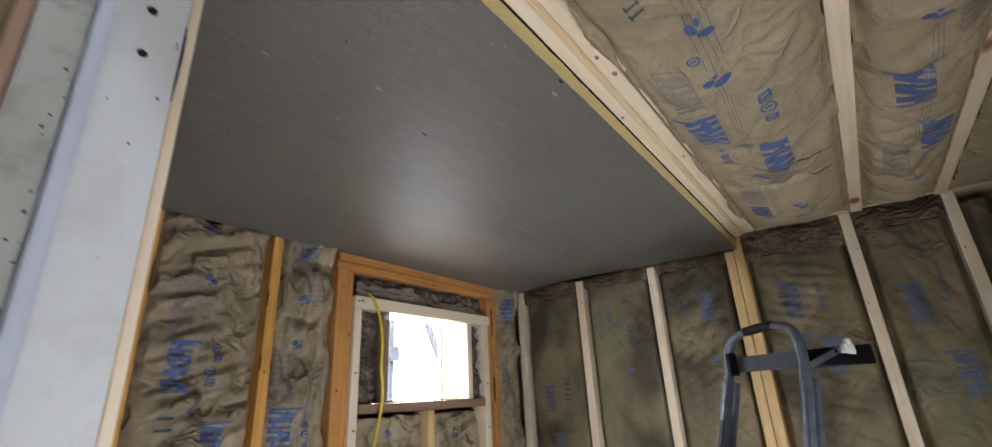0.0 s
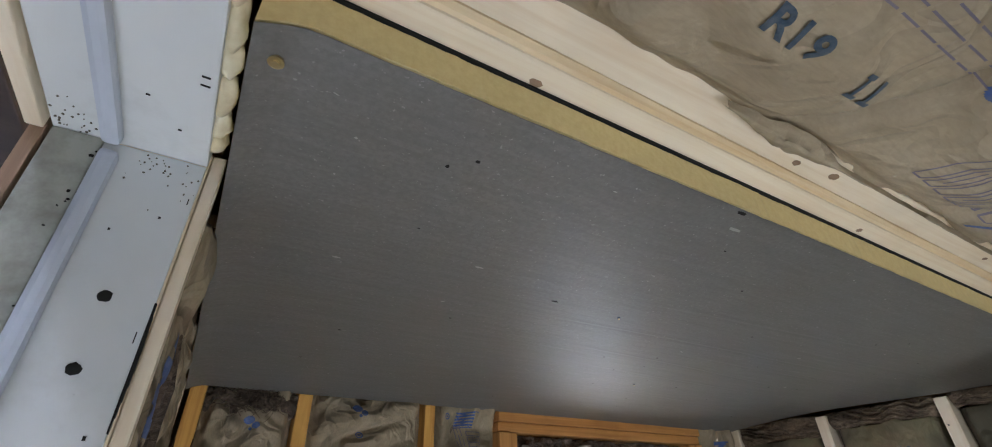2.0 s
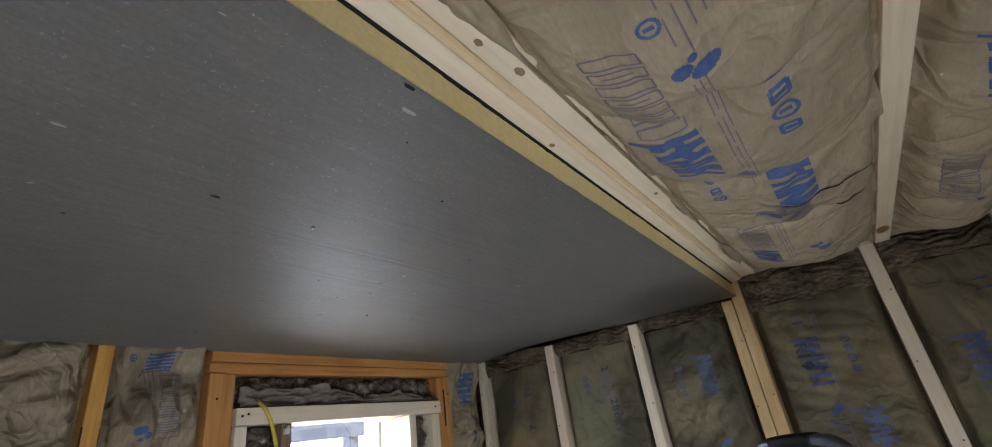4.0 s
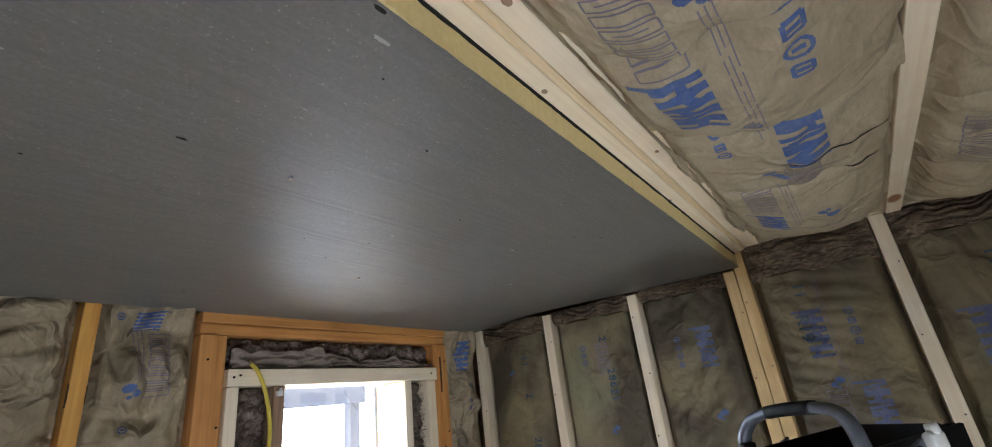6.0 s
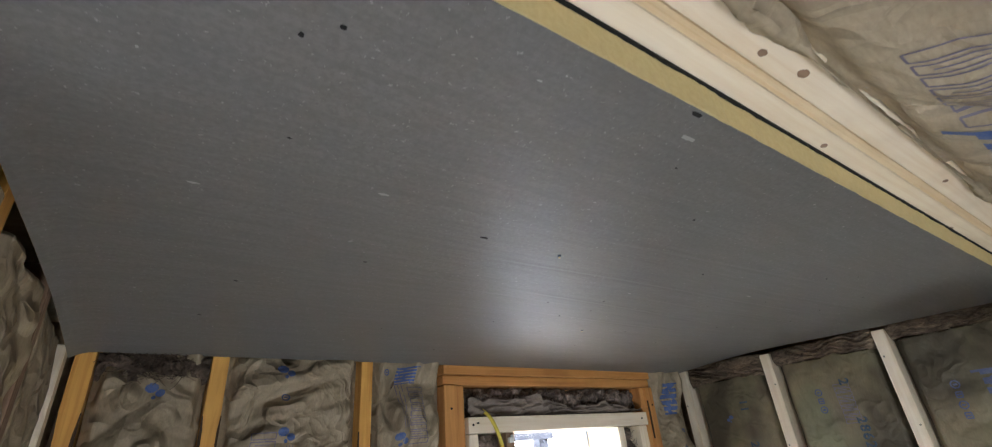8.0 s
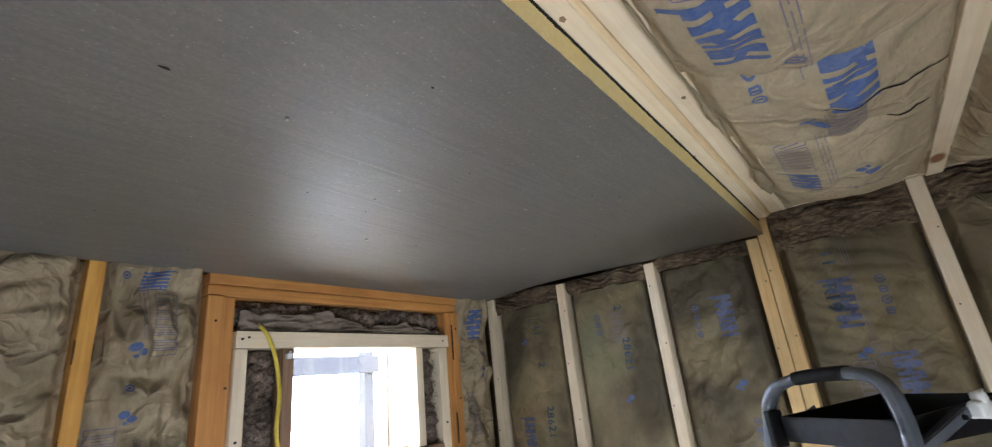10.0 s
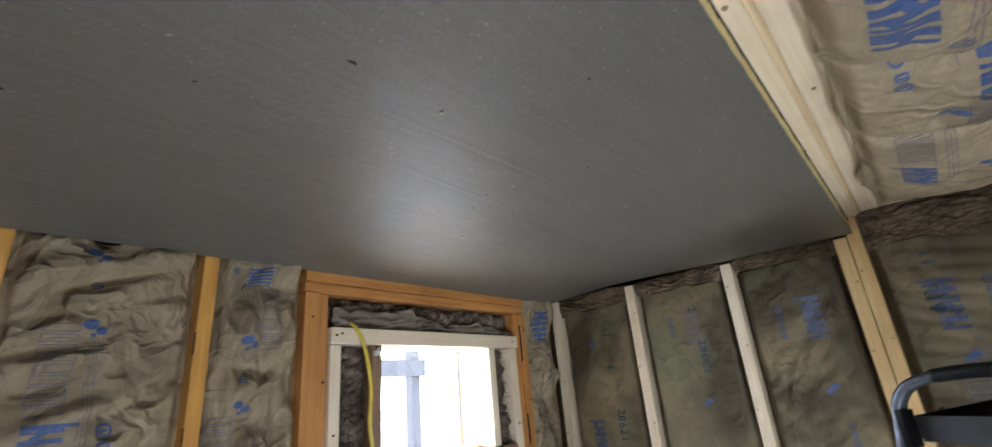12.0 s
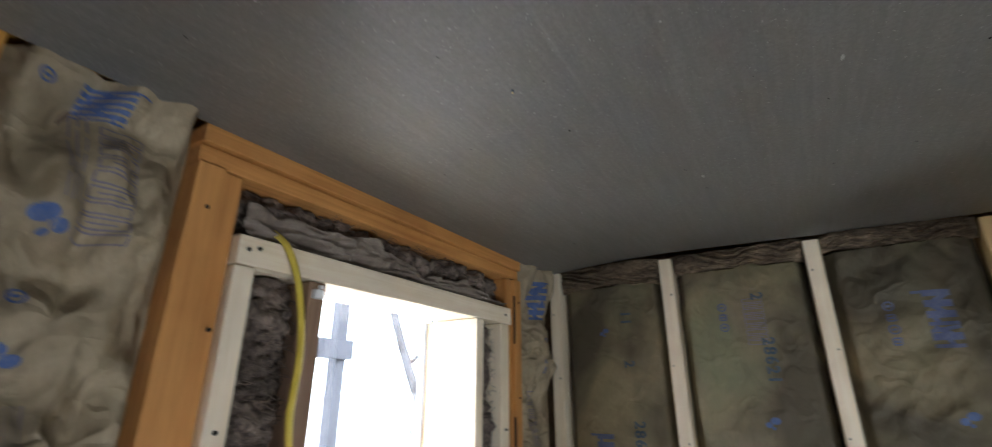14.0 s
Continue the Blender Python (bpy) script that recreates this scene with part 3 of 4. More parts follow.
# ---- ceiling board ----
board = thing("ceiling_board", (1.84, 1.63, CEIL), "grey faced rigid foam board with a yellow edge, screwed under the joists", "foam board")
BX0, BX1, BY0, BY1 = 0.780, 2.905, 1.039, 2.236
bm = bmesh.new()
NX, NY = 130, 330


def curl(x, y=1.6):
    """The facer is rolled down over the board's end by the door, a little unevenly."""
    wide = 0.045 + 0.012 * noise.noise(Vector((2.0, y * 9.0, 1.0))) + 0.006 * noise.noise(Vector((5.0, y * 38.0, 1.0)))
    return -0.015 * max(0.0, (BX0 + wide - x) / wide) ** 2


# shallow pressed lines along the board: x range, y at both ends, depth
CREASES = ((1.25, 2.45, 1.452, 1.428, 0.0026), (1.45, 2.30, 1.574, 1.618, 0.0024), (1.38, 2.35, 1.326, 1.250, 0.0017), (1.60, 2.55, 1.70, 1.735, 0.0019),
           (1.75, 2.60, 1.52, 1.515, 0.0014), (1.15, 1.75, 1.60, 1.625, 0.0012), (1.85, 2.70, 1.37, 1.335, 0.0014), (1.70, 2.50, 1.88, 1.925, 0.0014))


def pressed(x, y):
    h = 0.0
    for x0, x1, y0, y1, deep in CREASES:
        t = (x - x0) / (x1 - x0)
        if 0 < t < 1:
            d = (y - y0 - (y1 - y0) * t - 0.002 * math.sin(9 * t + y0 * 40)) / 0.0055
            if abs(d) < 3:
                h += deep * min(1.0, 6 * t, 6 * (1 - t)) * d * math.exp(-d * d)
    return h


def board_z(x, y):
    k = max(0.0, min(1.0, (y - 1.25) / 0.60))
    sag = 0.021 * max(0.0, (y - 1.82) / 0.416) ** 1.6 - 0.010 * k * k * (3 - 2 * k)
    return CEIL + 0.002 - sag + curl(x, y) + pressed(x, y) + 0.0004 * noise.noise(Vector((x * 3.0, y * 34.0 + x * 6.0, 8.8))) + 0.0022 * noise.noise(Vector((x * 1.6, y * 1.9, 3.1)))


grid = [[bm.verts.new((BX0 + (BX1 - BX0) * i / NX, BY0 + (BY1 - BY0) * j / NY + (0.0012 * noise.noise(Vector((i * 0.6, 0, 0))) if j == 0 else 0),
                       board_z(BX0 + (BX1 - BX0) * i / NX, BY0 + (BY1 - BY0) * j / NY))) for j in range(NY + 1)] for i in range(NX + 1)]
for i in range(NX):
    for j in range(NY):
        bm.faces.new((grid[i][j], grid[i][j + 1], grid[i + 1][j + 1], grid[i + 1][j]))
part("facer", bm, BOARD, board, smooth=True)
bm = bmesh.new()
rows = []
for i in range(221):
    x = BX0 + (BX1 - BX0) * i / 220
    chip = 0.0022 * noise.noise(Vector((x * 16, 1, 1))) + 0.0016 * noise.noise(Vector((x * 70, 4, 1)))
    y = BY0 + 0.001 + chip
    rows.append([bm.verts.new(p) for p in ((x, BY0 + 0.004, CEIL + 0.0045 + curl(x)), (x, y, CEIL + 0.006 + curl(x)), (x, y + 0.001, CEIL + 0.0465 + 0.5 * chip), (x, BY0 + 0.008, CEIL + 0.0475), (x, BY1, CEIL + 0.0475), (x, BY1, CEIL + 0.022 + curl(x)))])
for a, b in zip(rows, rows[1:]):
    for k in range(6):
        bm.faces.new((a[k], a[(k + 1) % 6], b[(k + 1) % 6], b[k]))
bm.faces.new(rows[0])
bm.faces.new(list(reversed(rows[-1])))
part("foam_core", bm, FOAM, board, "yellow foam core with a chipped edge")
# black strip in place of the shade in the gap below the joist
part("gap_shade_strip", boxed(BX0, BX1, BY0 - 0.0005, BY1, CEIL + 0.0482, JOIST - 0.001, bevel=0), HOLE, board, "black strip standing in for the shaded gap over the foam")
for x, y, r in ((0.799, 1.075, 0.0085), (1.452, 1.391, 0.0045), (1.899, 1.804, 0.004)):
    s = part("screw_washer", disc(x, y, board_z(x, y) - 0.002, 0.75 * r, "z", 0.003, 18), BRASS if r > 0.008 else STEEL, board)
    part("screw_head", disc(x, y, board_z(x, y) - 0.004, r * 0.42, "z", 0.003, 12), BRASS, s)
for x, y, a, b in ((1.299, 1.384, 0.012, 0.005), (0.975, 1.136, 0.004, 0.004), (0.999, 1.114, 0.005, 0.0035), (1.332, 1.045, 0.013, 0.005), (1.55, 1.20, 0.004, 0.003),
                   (1.18, 1.55, 0.005, 0.003), (1.62, 1.62, 0.004, 0.002), (1.02, 1.72, 0.006, 0.003), (2.1, 1.25, 0.004, 0.003), (1.40, 1.12, 0.004, 0.002)):
    bm = disc(0, 0, 0, 1, "z", 0.2, 12, 0.5)
    bmesh.ops.transform(bm, matrix=Matrix.Translation((x, y, board_z(x, y) - 0.0005)) @ Matrix.Diagonal((a * 0.55, b * 0.55, 0.003, 1)), verts=bm.verts)
    part("dent", bm, HOLE, board, "dark dent in the facer")
for x, y, a, b in ((1.36, 1.075, 0.020, 0.006), (1.12, 1.33, 0.012, 0.004), (2.05, 1.40, 0.015, 0.004), (1.75, 1.50, 0.008, 0.004), (0.93, 1.40, 0.012, 0.004), (2.35, 1.62, 0.012, 0.005)):
    bm = disc(0, 0, 0, 1, "z", 0.2, 16, 0.7)
    bmesh.ops.transform(bm, matrix=Matrix.Translation((x, y, board_z(x, y) - 0.0004)) @ Matrix.Diagonal((a * 0.5, b * 0.5, 0.002, 1)), verts=bm.verts)
    part("scuff", bm, SMUDGE, board, "pale scuff on the facer")


speck = random.Random(77)
for k in range(64):
    x, y = speck.uniform(0.84, 2.8), speck.uniform(1.06, 2.1)
    a, b = speck.uniform(0.0008, 0.0035), speck.uniform(0.0006, 0.0016)
    bm = disc(0, 0, 0, 1, "z", 0.2, 9, 0.6)
    bmesh.ops.transform(bm, matrix=Matrix.Translation((x, y, board_z(x, y) - 0.0004)) @ Matrix.Rotation(speck.uniform(-0.6, 0.6), 4, "Z") @ Matrix.Diagonal((a, b, 0.002, 1)), verts=bm.verts)
    if k % 5 < 2:
        part("dent", bm, HOLE, board, "dark dent in the facer")
    else:
        part("scuff", bm, SMUDGE, board, "pale scuff on the facer")


# ---- insulation batts ----
# direction, spacing and relative height of the folds in the batt paper
FOLDS = ((1.15, 0.33, 1.5), (0.35, 0.24, 1.3), (1.9, 0.17, 1.15), (2.6, 0.12, 0.95), (0.8, 0.085, 0.75), (1.5, 0.06, 0.55), (2.9, 0.043, 0.38))


class Batt:
    """A paper-faced batt: u across, v along, both in world coordinates of the wall it lies in, and a height out of the wall."""

    def __init__(self, plane, depth, u0, u1, v0, v1, bulge, ridge, seed, label, group, paper, tuck=0.032, pillow=0.0, step=0.0055, dense=1.0):
        self.plane, self.depth, self.u0, self.u1, self.v0, self.v1 = plane, depth, u0, u1, v0, v1
        self.bulge, self.ridge, self.seed, self.tuck, self.pillow, self.dense = bulge, ridge, seed, tuck, pillow, dense
        self.top = thing("insulation_batt", self.at((u0 + u1) / 2, v0, 0), label, "insulation", group)
        nu, nv = max(8, int((u1 - u0) / step)), max(8, int((v1 - v0) / step))
        verts = []
        for j in range(nv + 1):
            v = v0 + (v1 - v0) * j / nv
            for i in range(nu + 1):
                u = u0 + (u1 - u0) * i / nu
                vv = v
                if j == nv:
                    vv -= 0.014 * (0.5 + noise.noise(Vector((u * 14, seed, 2))))
                uu = u
                if i in (0, nu):
                    uu += (0.012 if plane == "ceil" else 0.005) * noise.noise(Vector((v * 9, seed, 7)))
                verts.append(self.at(uu, vv, self.height(u, v)))
        self.nu, self.nv = nu, nv
        self.grid = [[self.height(u0 + (u1 - u0) * i / nu, v0 + (v1 - v0) * j / nv) for i in range(nu + 1)] for j in range(nv + 1)]
        w = nu + 1
        flip = plane in ("right", "back", "ceil")
        faces = []
        for j in range(nv):
            for i in range(nu):
                q = (j * w + i, j * w + i + 1, (j + 1) * w + i + 1, (j + 1) * w + i)
                faces.append(tuple(reversed(q)) if flip else q)
        me = bpy.data.meshes.new("facing")
        me.from_pydata(verts, [], faces)
        me.materials.append(paper)
        me.polygons.foreach_set("use_smooth", [True] * len(faces))
        part("facing", me, paper, self.top)
        # the wool body behind the paper
        a, b = Vector(self.at(u0 + 0.002, v0, -0.03)), Vector(self.at(u1 - 0.002, v1, -0.135))
        part("wool_body", boxed(min(a.x, b.x), max(a.x, b.x), min(a.y, b.y), max(a.y, b.y), min(a.z, b.z), max(a.z, b.z), bevel=0.01), WOOL, self.top, "brown mineral wool body")

    def at(self, u, v, h):
        return {"far": (u, self.depth - h, v), "right": (self.depth - h, u, v), "back": (u, self.depth + h, v), "left": (self.depth + h, u, v),
                "ceil": (v, u, self.depth - h)}[self.plane]

    def height(self, u, v):
        s, d = self.seed, self.dense
        e = min(u - self.u0, self.u1 - u)
        k = max(0.0, min(1.0, e / 0.028))
        k = k * k * (3 - 2 * k)
        mid = math.sin(math.pi * max(0.0, min(1.0, (u - self.u0) / (self.u1 - self.u0)))) ** 0.7
        warp = 0.06 * noise.noise(Vector((u * 5 + s, v * 5, s)))
        h = self.bulge * mid + self.ridge * self.creased(u, v, warp) * (0.4 + 0.6 * mid)
        if self.pillow:
            fold = abs(math.sin(math.pi * (v / 0.31 + 0.35 * noise.noise(Vector((u * 2.5, v * 0.7, s))) + s * 0.37)))
            h -= self.pillow * (1 - min(1.0, fold * 3.2)) ** 2 * (0.4 + 0.6 * k)
        tuck = self.tuck
        if self.plane == "ceil":
            end = max(0.0, min(1.0, (self.v1 - v) / 0.34))
            h = h * end * (2 - end) - 0.012 * (1 - end)
            tuck = 0.010 + 0.026 * noise.noise(Vector((v * 7.0, s, 1 if u < (self.u0 + self.u1) / 2 else 5))) + 0.012 * noise.noise(Vector((v * 23.0, s, u * 2)))
        return h * k - tuck * (1 - k)

    def creased(self, u, v, warp):
        """Crumpled paper: sharp folds with flat sides, each fold running out after a while."""
        s, d, h = self.seed, self.dense, 0.0
        for k, (turn, wave, tall) in enumerate(FOLDS):
            a = turn + 1.3 * math.sin(s * 2.1 + k)
            c, n = math.cos(a), math.sin(a)
            p, q = (c * u + n * v) * d, (c * v - n * u) * d
            t = p / wave + 0.42 * noise.noise(Vector((q * 2.6 / (wave * 9), p * 3, s + 5.3 * k))) + 1.0 * warp + 0.37 * k
            tri = abs(2 * (t - math.floor(t)) - 1)
            here = max(0.0, min(1.0, 0.45 + 1.9 * noise.noise(Vector((u * 5.5 * d + 3.7 * k, v * 4.5 * d, s * 1.3 + k)))))
            h += tall * here * (min(tri, 0.7) - 0.35)
        return h + 0.22 * noise.noise(Vector((u * 3.5, v * 3.0, s)))

    def surface(self, u, v):
        """The height of the built paper, between its grid points."""
        a = max(0.0, min(self.nu - 1e-6, (u - self.u0) / (self.u1 - self.u0) * self.nu))
        b = max(0.0, min(self.nv - 1e-6, (v - self.v0) / (self.v1 - self.v0) * self.nv))
        i, j = int(a), int(b)
        a, b = a - i, b - j
        g = self.grid
        return (g[j][i] * (1 - a) + g[j][i + 1] * a) * (1 - b) + (g[j + 1][i] * (1 - a) + g[j + 1][i + 1] * a) * b

    # printing on the paper
    def quads(self, bm, u0, v0, u1, v1, width, lift=0.0009):
        n = max(1, int(math.hypot(u1 - u0, v1 - v0) / 0.004))
        d = Vector((u1 - u0, v1 - v0)).normalized()
        o = Vector((-d.y, d.x)) * width / 2
        last = None
        for i in range(n + 1):
            t = i / n
            u, v = u0 + (u1 - u0) * t, v0 + (v1 - v0) * t
            pair = [bm.verts.new(self.at(u + q * o.x, v + q * o.y, self.surface(u + q * o.x, v + q * o.y) + lift)) for q in (-1, 1)]
            if last:
                bm.faces.new((last[0], last[1], pair[1], pair[0]))
            last = pair

    def block(self, u, v, wide, long, seed=1, way=1):
        """A solid blue word as plain bars: five cells along v, each wide across u."""
        r = random.Random(seed)
        bm = bmesh.new()
        cell = long / 5
        for i in range(5):
            a = v - way * (i * cell + 0.16 * cell)
            b = v - way * ((i + 1) * cell - 0.16 * cell)
            w = cell * 0.33
            self.quads(bm, u - wide / 2, a, u + wide / 2, a + (b - a) * r.choice((0, 0, 0.5)), w)
            self.quads(bm, u - wide / 2, b, u + wide / 2, b, w)
            self.quads(bm, u + wide * r.uniform(-0.35, 0.35), a, u + wide * r.uniform(-0.35, 0.35), b, w * 1.3)
        self.quads(bm, u - wide * 0.5, v + way * cell * 0.12, u + wide * 0.85, v + way * cell * 0.12, cell * 0.26)
        part("print", bm, FADED_INK if self.plane == "right" else BLUE_INK, self.top, "blue printed word as plain bars")

    def outline(self, u, v, wide, long, cells=9, way=1):
        bm = bmesh.new()
        cell = long / cells
        for i in range(cells):
            a, b = v - way * (i * cell + 0.1 * cell), v - way * (i + 0.82) * cell
            for q in ((u - wide / 2, a, u + wide / 2, a), (u - wide / 2, b, u + wide / 2, b), (u - wide / 2, a, u - wide / 2, b), (u + wide / 2, a, u + wide / 2, b)):
                self.quads(bm, *q, 0.0022)
            if i % 2:
                self.quads(bm, u - wide * 0.3, (a + b) / 2, u + wide * 0.3, (a + b) / 2, 0.002)
        part("print", bm, PALE_INK, self.top, "faded outlined word as plain bars")

    def icons(self, u, v, size, count, way=1):
        bm = bmesh.new()
        for i in range(count):
            c = v - way * i * size * 1.6
            for k in range(8 if i % 2 == 0 else 4):
                n = 8 if i % 2 == 0 else 4
                p, q = 2 * math.pi * (k + 0.5) / n, 2 * math.pi * (k + 1.5) / n
                self.quads(bm, u + size * 0.6 * math.cos(p), c + size * 0.6 * math.sin(p), u + size * 0.6 * math.cos(q), c + size * 0.6 * math.sin(q), size * 0.22)
            self.quads(bm, u - size * 0.3, c, u + size * 0.3, c, size * 0.3)
        part("print", bm, FADED_INK if self.plane == "right" else BLUE_INK, self.top, "row of small blue printed signs")

    def leaf(self, u, v, size):
        bm = bmesh.new()
        for du, dv, a, b in ((-0.30, 0.24, 0.50, 0.36), (0.38, -0.20, 0.34, 0.30), (-0.05, -0.52, 0.16, 0.16)):
            for k in range(9):
                t = b * (k - 4) / 4.5
                half = a * math.sqrt(1 - (t / b) ** 2)
                self.quads(bm, u + size * (du - half), v + size * (dv + t), u + size * (du + half), v + size * (dv + t), size * b * 0.235)
        part("print", bm, BLUE_INK, self.top, "small blue leaf-shaped sign")

    def lines(self, u, v0, v1, count=3, gap=0.007):
        bm = bmesh.new()
        r = random.Random(int(v0 * 1000))
        for i in range(count):
            v = v0
            while v > v1 + 0.02 if v1 < v0 else v < v1 - 0.02:
                step = r.uniform(0.015, 0.07) * (-1 if v1 < v0 else 1)
                self.quads(bm, u + i * gap, v, u + i * gap, v + step, 0.0018)
                v += step * 1.18
        part("print", bm, PALE_INK, self.top, "rows of fine print as thin bars")

    def text(self, body, u, v, size, way, wide=1.0, gap=0.6):
        """Stamped characters; way(a, b) gives the steps in u and v for a along the writing and b up its letters."""
        for k, letter in enumerate(body):
            if letter == " ":
                continue
            curve = bpy.data.curves.new("stamp", "FONT")
            curve.body, curve.size, curve.resolution_u, curve.offset = letter, size, 4, size * 0.03
            tmp = bpy.data.objects.new("stamp", curve)
            me = bpy.data.meshes.new_from_object(tmp)
            bpy.data.objects.remove(tmp)
            bm = bmesh.new()
            bm.from_mesh(me)
            bpy.data.meshes.remove(me)
            bmesh.ops.triangulate(bm, faces=bm.faces)
            for _ in range(3):
                bmesh.ops.subdivide_edges(bm, edges=[e for e in bm.edges if e.calc_length() > 0.005], cuts=1)
                bmesh.ops.triangulate(bm, faces=bm.faces)
            for p in bm.verts:
                du, dv = way(wide * p.co.x + k * gap * size, p.co.y)
                p.co = Vector(self.at(u + du, v + dv, self.surface(u + du, v + dv) + 0.0022))
            part("stamp", bm, DARK_INK, self.top, "dark stamped character " + letter)


def down_right(a, b):
    return -b, -a


def down_far(a, b):
    return b, -a


def slanted(a, b):
    return -0.92 * b, a - 0.48 * b


far_label = "crumpled brown kraft-faced insulation batt with blue printing"
far_group = "window wall insulation"
f0 = Batt("far", FAR + 0.012, 0.83, 1.051, 0.02, 2.124, 0.002, 0.042, 1, far_label, far_group, KRAFT)
f1 = Batt("far", FAR + 0.012, 1.093, 1.430, 0.02, 2.124, 0.002, 0.044, 2, far_label, far_group, KRAFT)
f2 = Batt("far", FAR + 0.012, 1.468, 1.698, 0.02, 2.124, 0.002, 0.054, 3, far_label, far_group, KRAFT)
f3 = Batt("far", FAR + 0.03, 1.817, 2.186, 0.02, 1.505, 0.004, 0.034, 4, far_label, far_group, KRAFT)
f4 = Batt("far", FAR + 0.03, 2.226, 2.573, 0.02, 1.505, 0.004, 0.034, 5, far_label, far_group, KRAFT)
f5 = Batt("far", FAR + 0.012, 2.705, 2.906, 0.02, 2.124, 0.002, 0.046, 6, far_label, far_group, KRAFT, 0.006)
f1.outline(1.19, 1.932, 0.055, 0.175)
f1.block(1.195, 1.737, 0.062, 0.135, 3)
f1.leaf(1.228, 2.078, 0.028)
f1.icons(1.235, 2.016, 0.014, 1)
f1.leaf(1.243, 1.925, 0.028)
f1.lines(1.245, 1.90, 1.60)
f1.icons(1.285, 1.725, 0.020, 4)
f1.text("11", 1.172, 1.55, 0.05, down_far)
f1.block(1.305, 1.515, 0.062, 0.16, 5)
f1.leaf(1.255, 1.55, 0.024)
f1.block(1.19, 1.30, 0.062, 0.15, 8)
f1.outline(1.30, 1.33, 0.055, 0.18)
f2.outline(1.60, 2.045, 0.050, 0.16)
f2.block(1.575, 2.10, 0.05, 0.045, 4)
f2.leaf(1.548, 1.90, 0.026)
f2.lines(1.55, 2.08, 1.92)
f2.icons(1.548, 1.815, 0.013, 1)
f2.leaf(1.55, 1.75, 0.024)
f2.outline(1.508, 1.732, 0.055, 0.17)
f2.block(1.518, 1.543, 0.060, 0.14, 6)
f2.icons(1.60, 1.53, 0.020, 4)
f2.lines(1.565, 1.70, 1.45)
f2.icons(1.51, 2.085, 0.014, 1)
f3.leaf(1.985, 1.44, 0.025)
f3.icons(1.985, 1.37, 0.014, 2)
f4.text("28", 2.35, 1.44, 0.045, down_far)
f5.block(2.80, 2.06, 0.045, 0.12, 7)
f5.icons(2.82, 1.87, 0.018, 4)
f5.outline(2.77, 1.72, 0.05, 0.17)
f0.block(0.93, 1.80, 0.06, 0.14, 9)
f0.leaf(0.95, 2.03, 0.026)

side_label = "brown kraft-faced insulation batt with faded stamps"
side_group = "side wall insulation"
r1 = Batt("right", RIGHT + 0.022, 1.855, 2.192, 0.02, 2.055, 0.010, 0.007, 11, side_label, side_group, KRAFT_FLAT, 0.036)
r2 = Batt("right", RIGHT + 0.022, 1.462, 1.812, 0.02, 2.07, 0.010, 0.008, 12, side_label, side_group, KRAFT_FLAT, 0.036)
r3 = Batt("right", RIGHT + 0.022, 1.099, 1.420, 0.02, 2.082, 0.010, 0.012, 13, side_label, side_group, KRAFT_FLAT, 0.036)
r4 = Batt("right", RIGHT + 0.022, 0.654, 1.019, 0.02, 2.078, 0.010, 0.013, 14, side_label, side_group, KRAFT_FLAT, 0.036)
r5 = Batt("right", RIGHT + 0.022, 0.337, 0.610, 0.02, 2.10, 0.012, 0.014, 15, side_label, side_group, KRAFT_FLAT, 0.036)
r6 = Batt("right", RIGHT + 0.022, 0.20, 0.295, 0.02, 2.14, 0.006, 0.006, 16, side_label, side_group, KRAFT_FLAT)
r1.text("11", 1.99, 1.965, 0.0419, down_right)
r1.text("2", 1.99, 1.81, 0.0419, down_right)
r1.text("28621", 1.975, 1.635, 0.0419, down_right)
r1.block(2.07, 1.59, 0.055, 0.12, 11)
r1.leaf(2.05, 1.90, 0.02)
r1.block(2.03, 1.36, 0.055, 0.12, 12)
r2.text("2", 1.61, 1.985, 0.0419, down_right)
r2.text("28621", 1.60, 1.86, 0.0419, down_right)
r2.outline(1.61, 1.97, 0.05, 0.13)
r2.icons(1.69, 1.95, 0.018, 3)
r2.leaf(1.61, 1.64, 0.024)
r2.block(1.665, 1.28, 0.055, 0.13, 13)
r2.block(1.58, 1.24, 0.05, 0.12, 14)
r3.block(1.215, 1.945, 0.055, 0.13, 15)
r3.icons(1.31, 1.92, 0.018, 4)
r3.leaf(1.22, 1.66, 0.026)
r3.icons(1.20, 1.55, 0.015, 3)
r4.text("11", 0.905, 2.03, 0.045, down_right)
r4.block(0.885, 1.935, 0.060, 0.14, 16)
r4.text("R19", 0.925, 1.93, 0.05, down_right)
r4.icons(0.785, 1.92, 0.019, 4)
r4.lines(0.84, 2.03, 1.70)
r4.leaf(0.875, 1.72, 0.026)
r4.block(0.79, 1.71, 0.060, 0.14, 17)
r4.outline(0.885, 1.70, 0.05, 0.16)
r5.block(0.50, 1.865, 0.060, 0.14, 18)
r5.icons(0.42, 1.86, 0.018, 3)
r5.block(0.43, 1.62, 0.06, 0.14, 19)
r5.text("11", 0.44, 2.02, 0.045, down_right)

top_label = "bulging kraft-faced ceiling batt with bold blue printing"
top_group = "ceiling insulation"
c1 = Batt("ceil", 2.170, 0.607, 0.956, 0.66, 2.88, 0.056, 0.020, 21, top_label, top_group, KRAFT_WARM, 0.003, 0.030, dense=0.75)
c2 = Batt("ceil", 2.170, 0.353, 0.571, 0.66, 2.88, 0.056, 0.022, 22, top_label, top_group, KRAFT_WARM, 0.003, 0.030, dense=0.75)
c3 = Batt("ceil", 2.165, 0.195, 0.316, 0.66, 2.88, 0.010, 0.008, 23, top_label, top_group, KRAFT_WARM, 0.012, 0.010)
bm = bmesh.new()
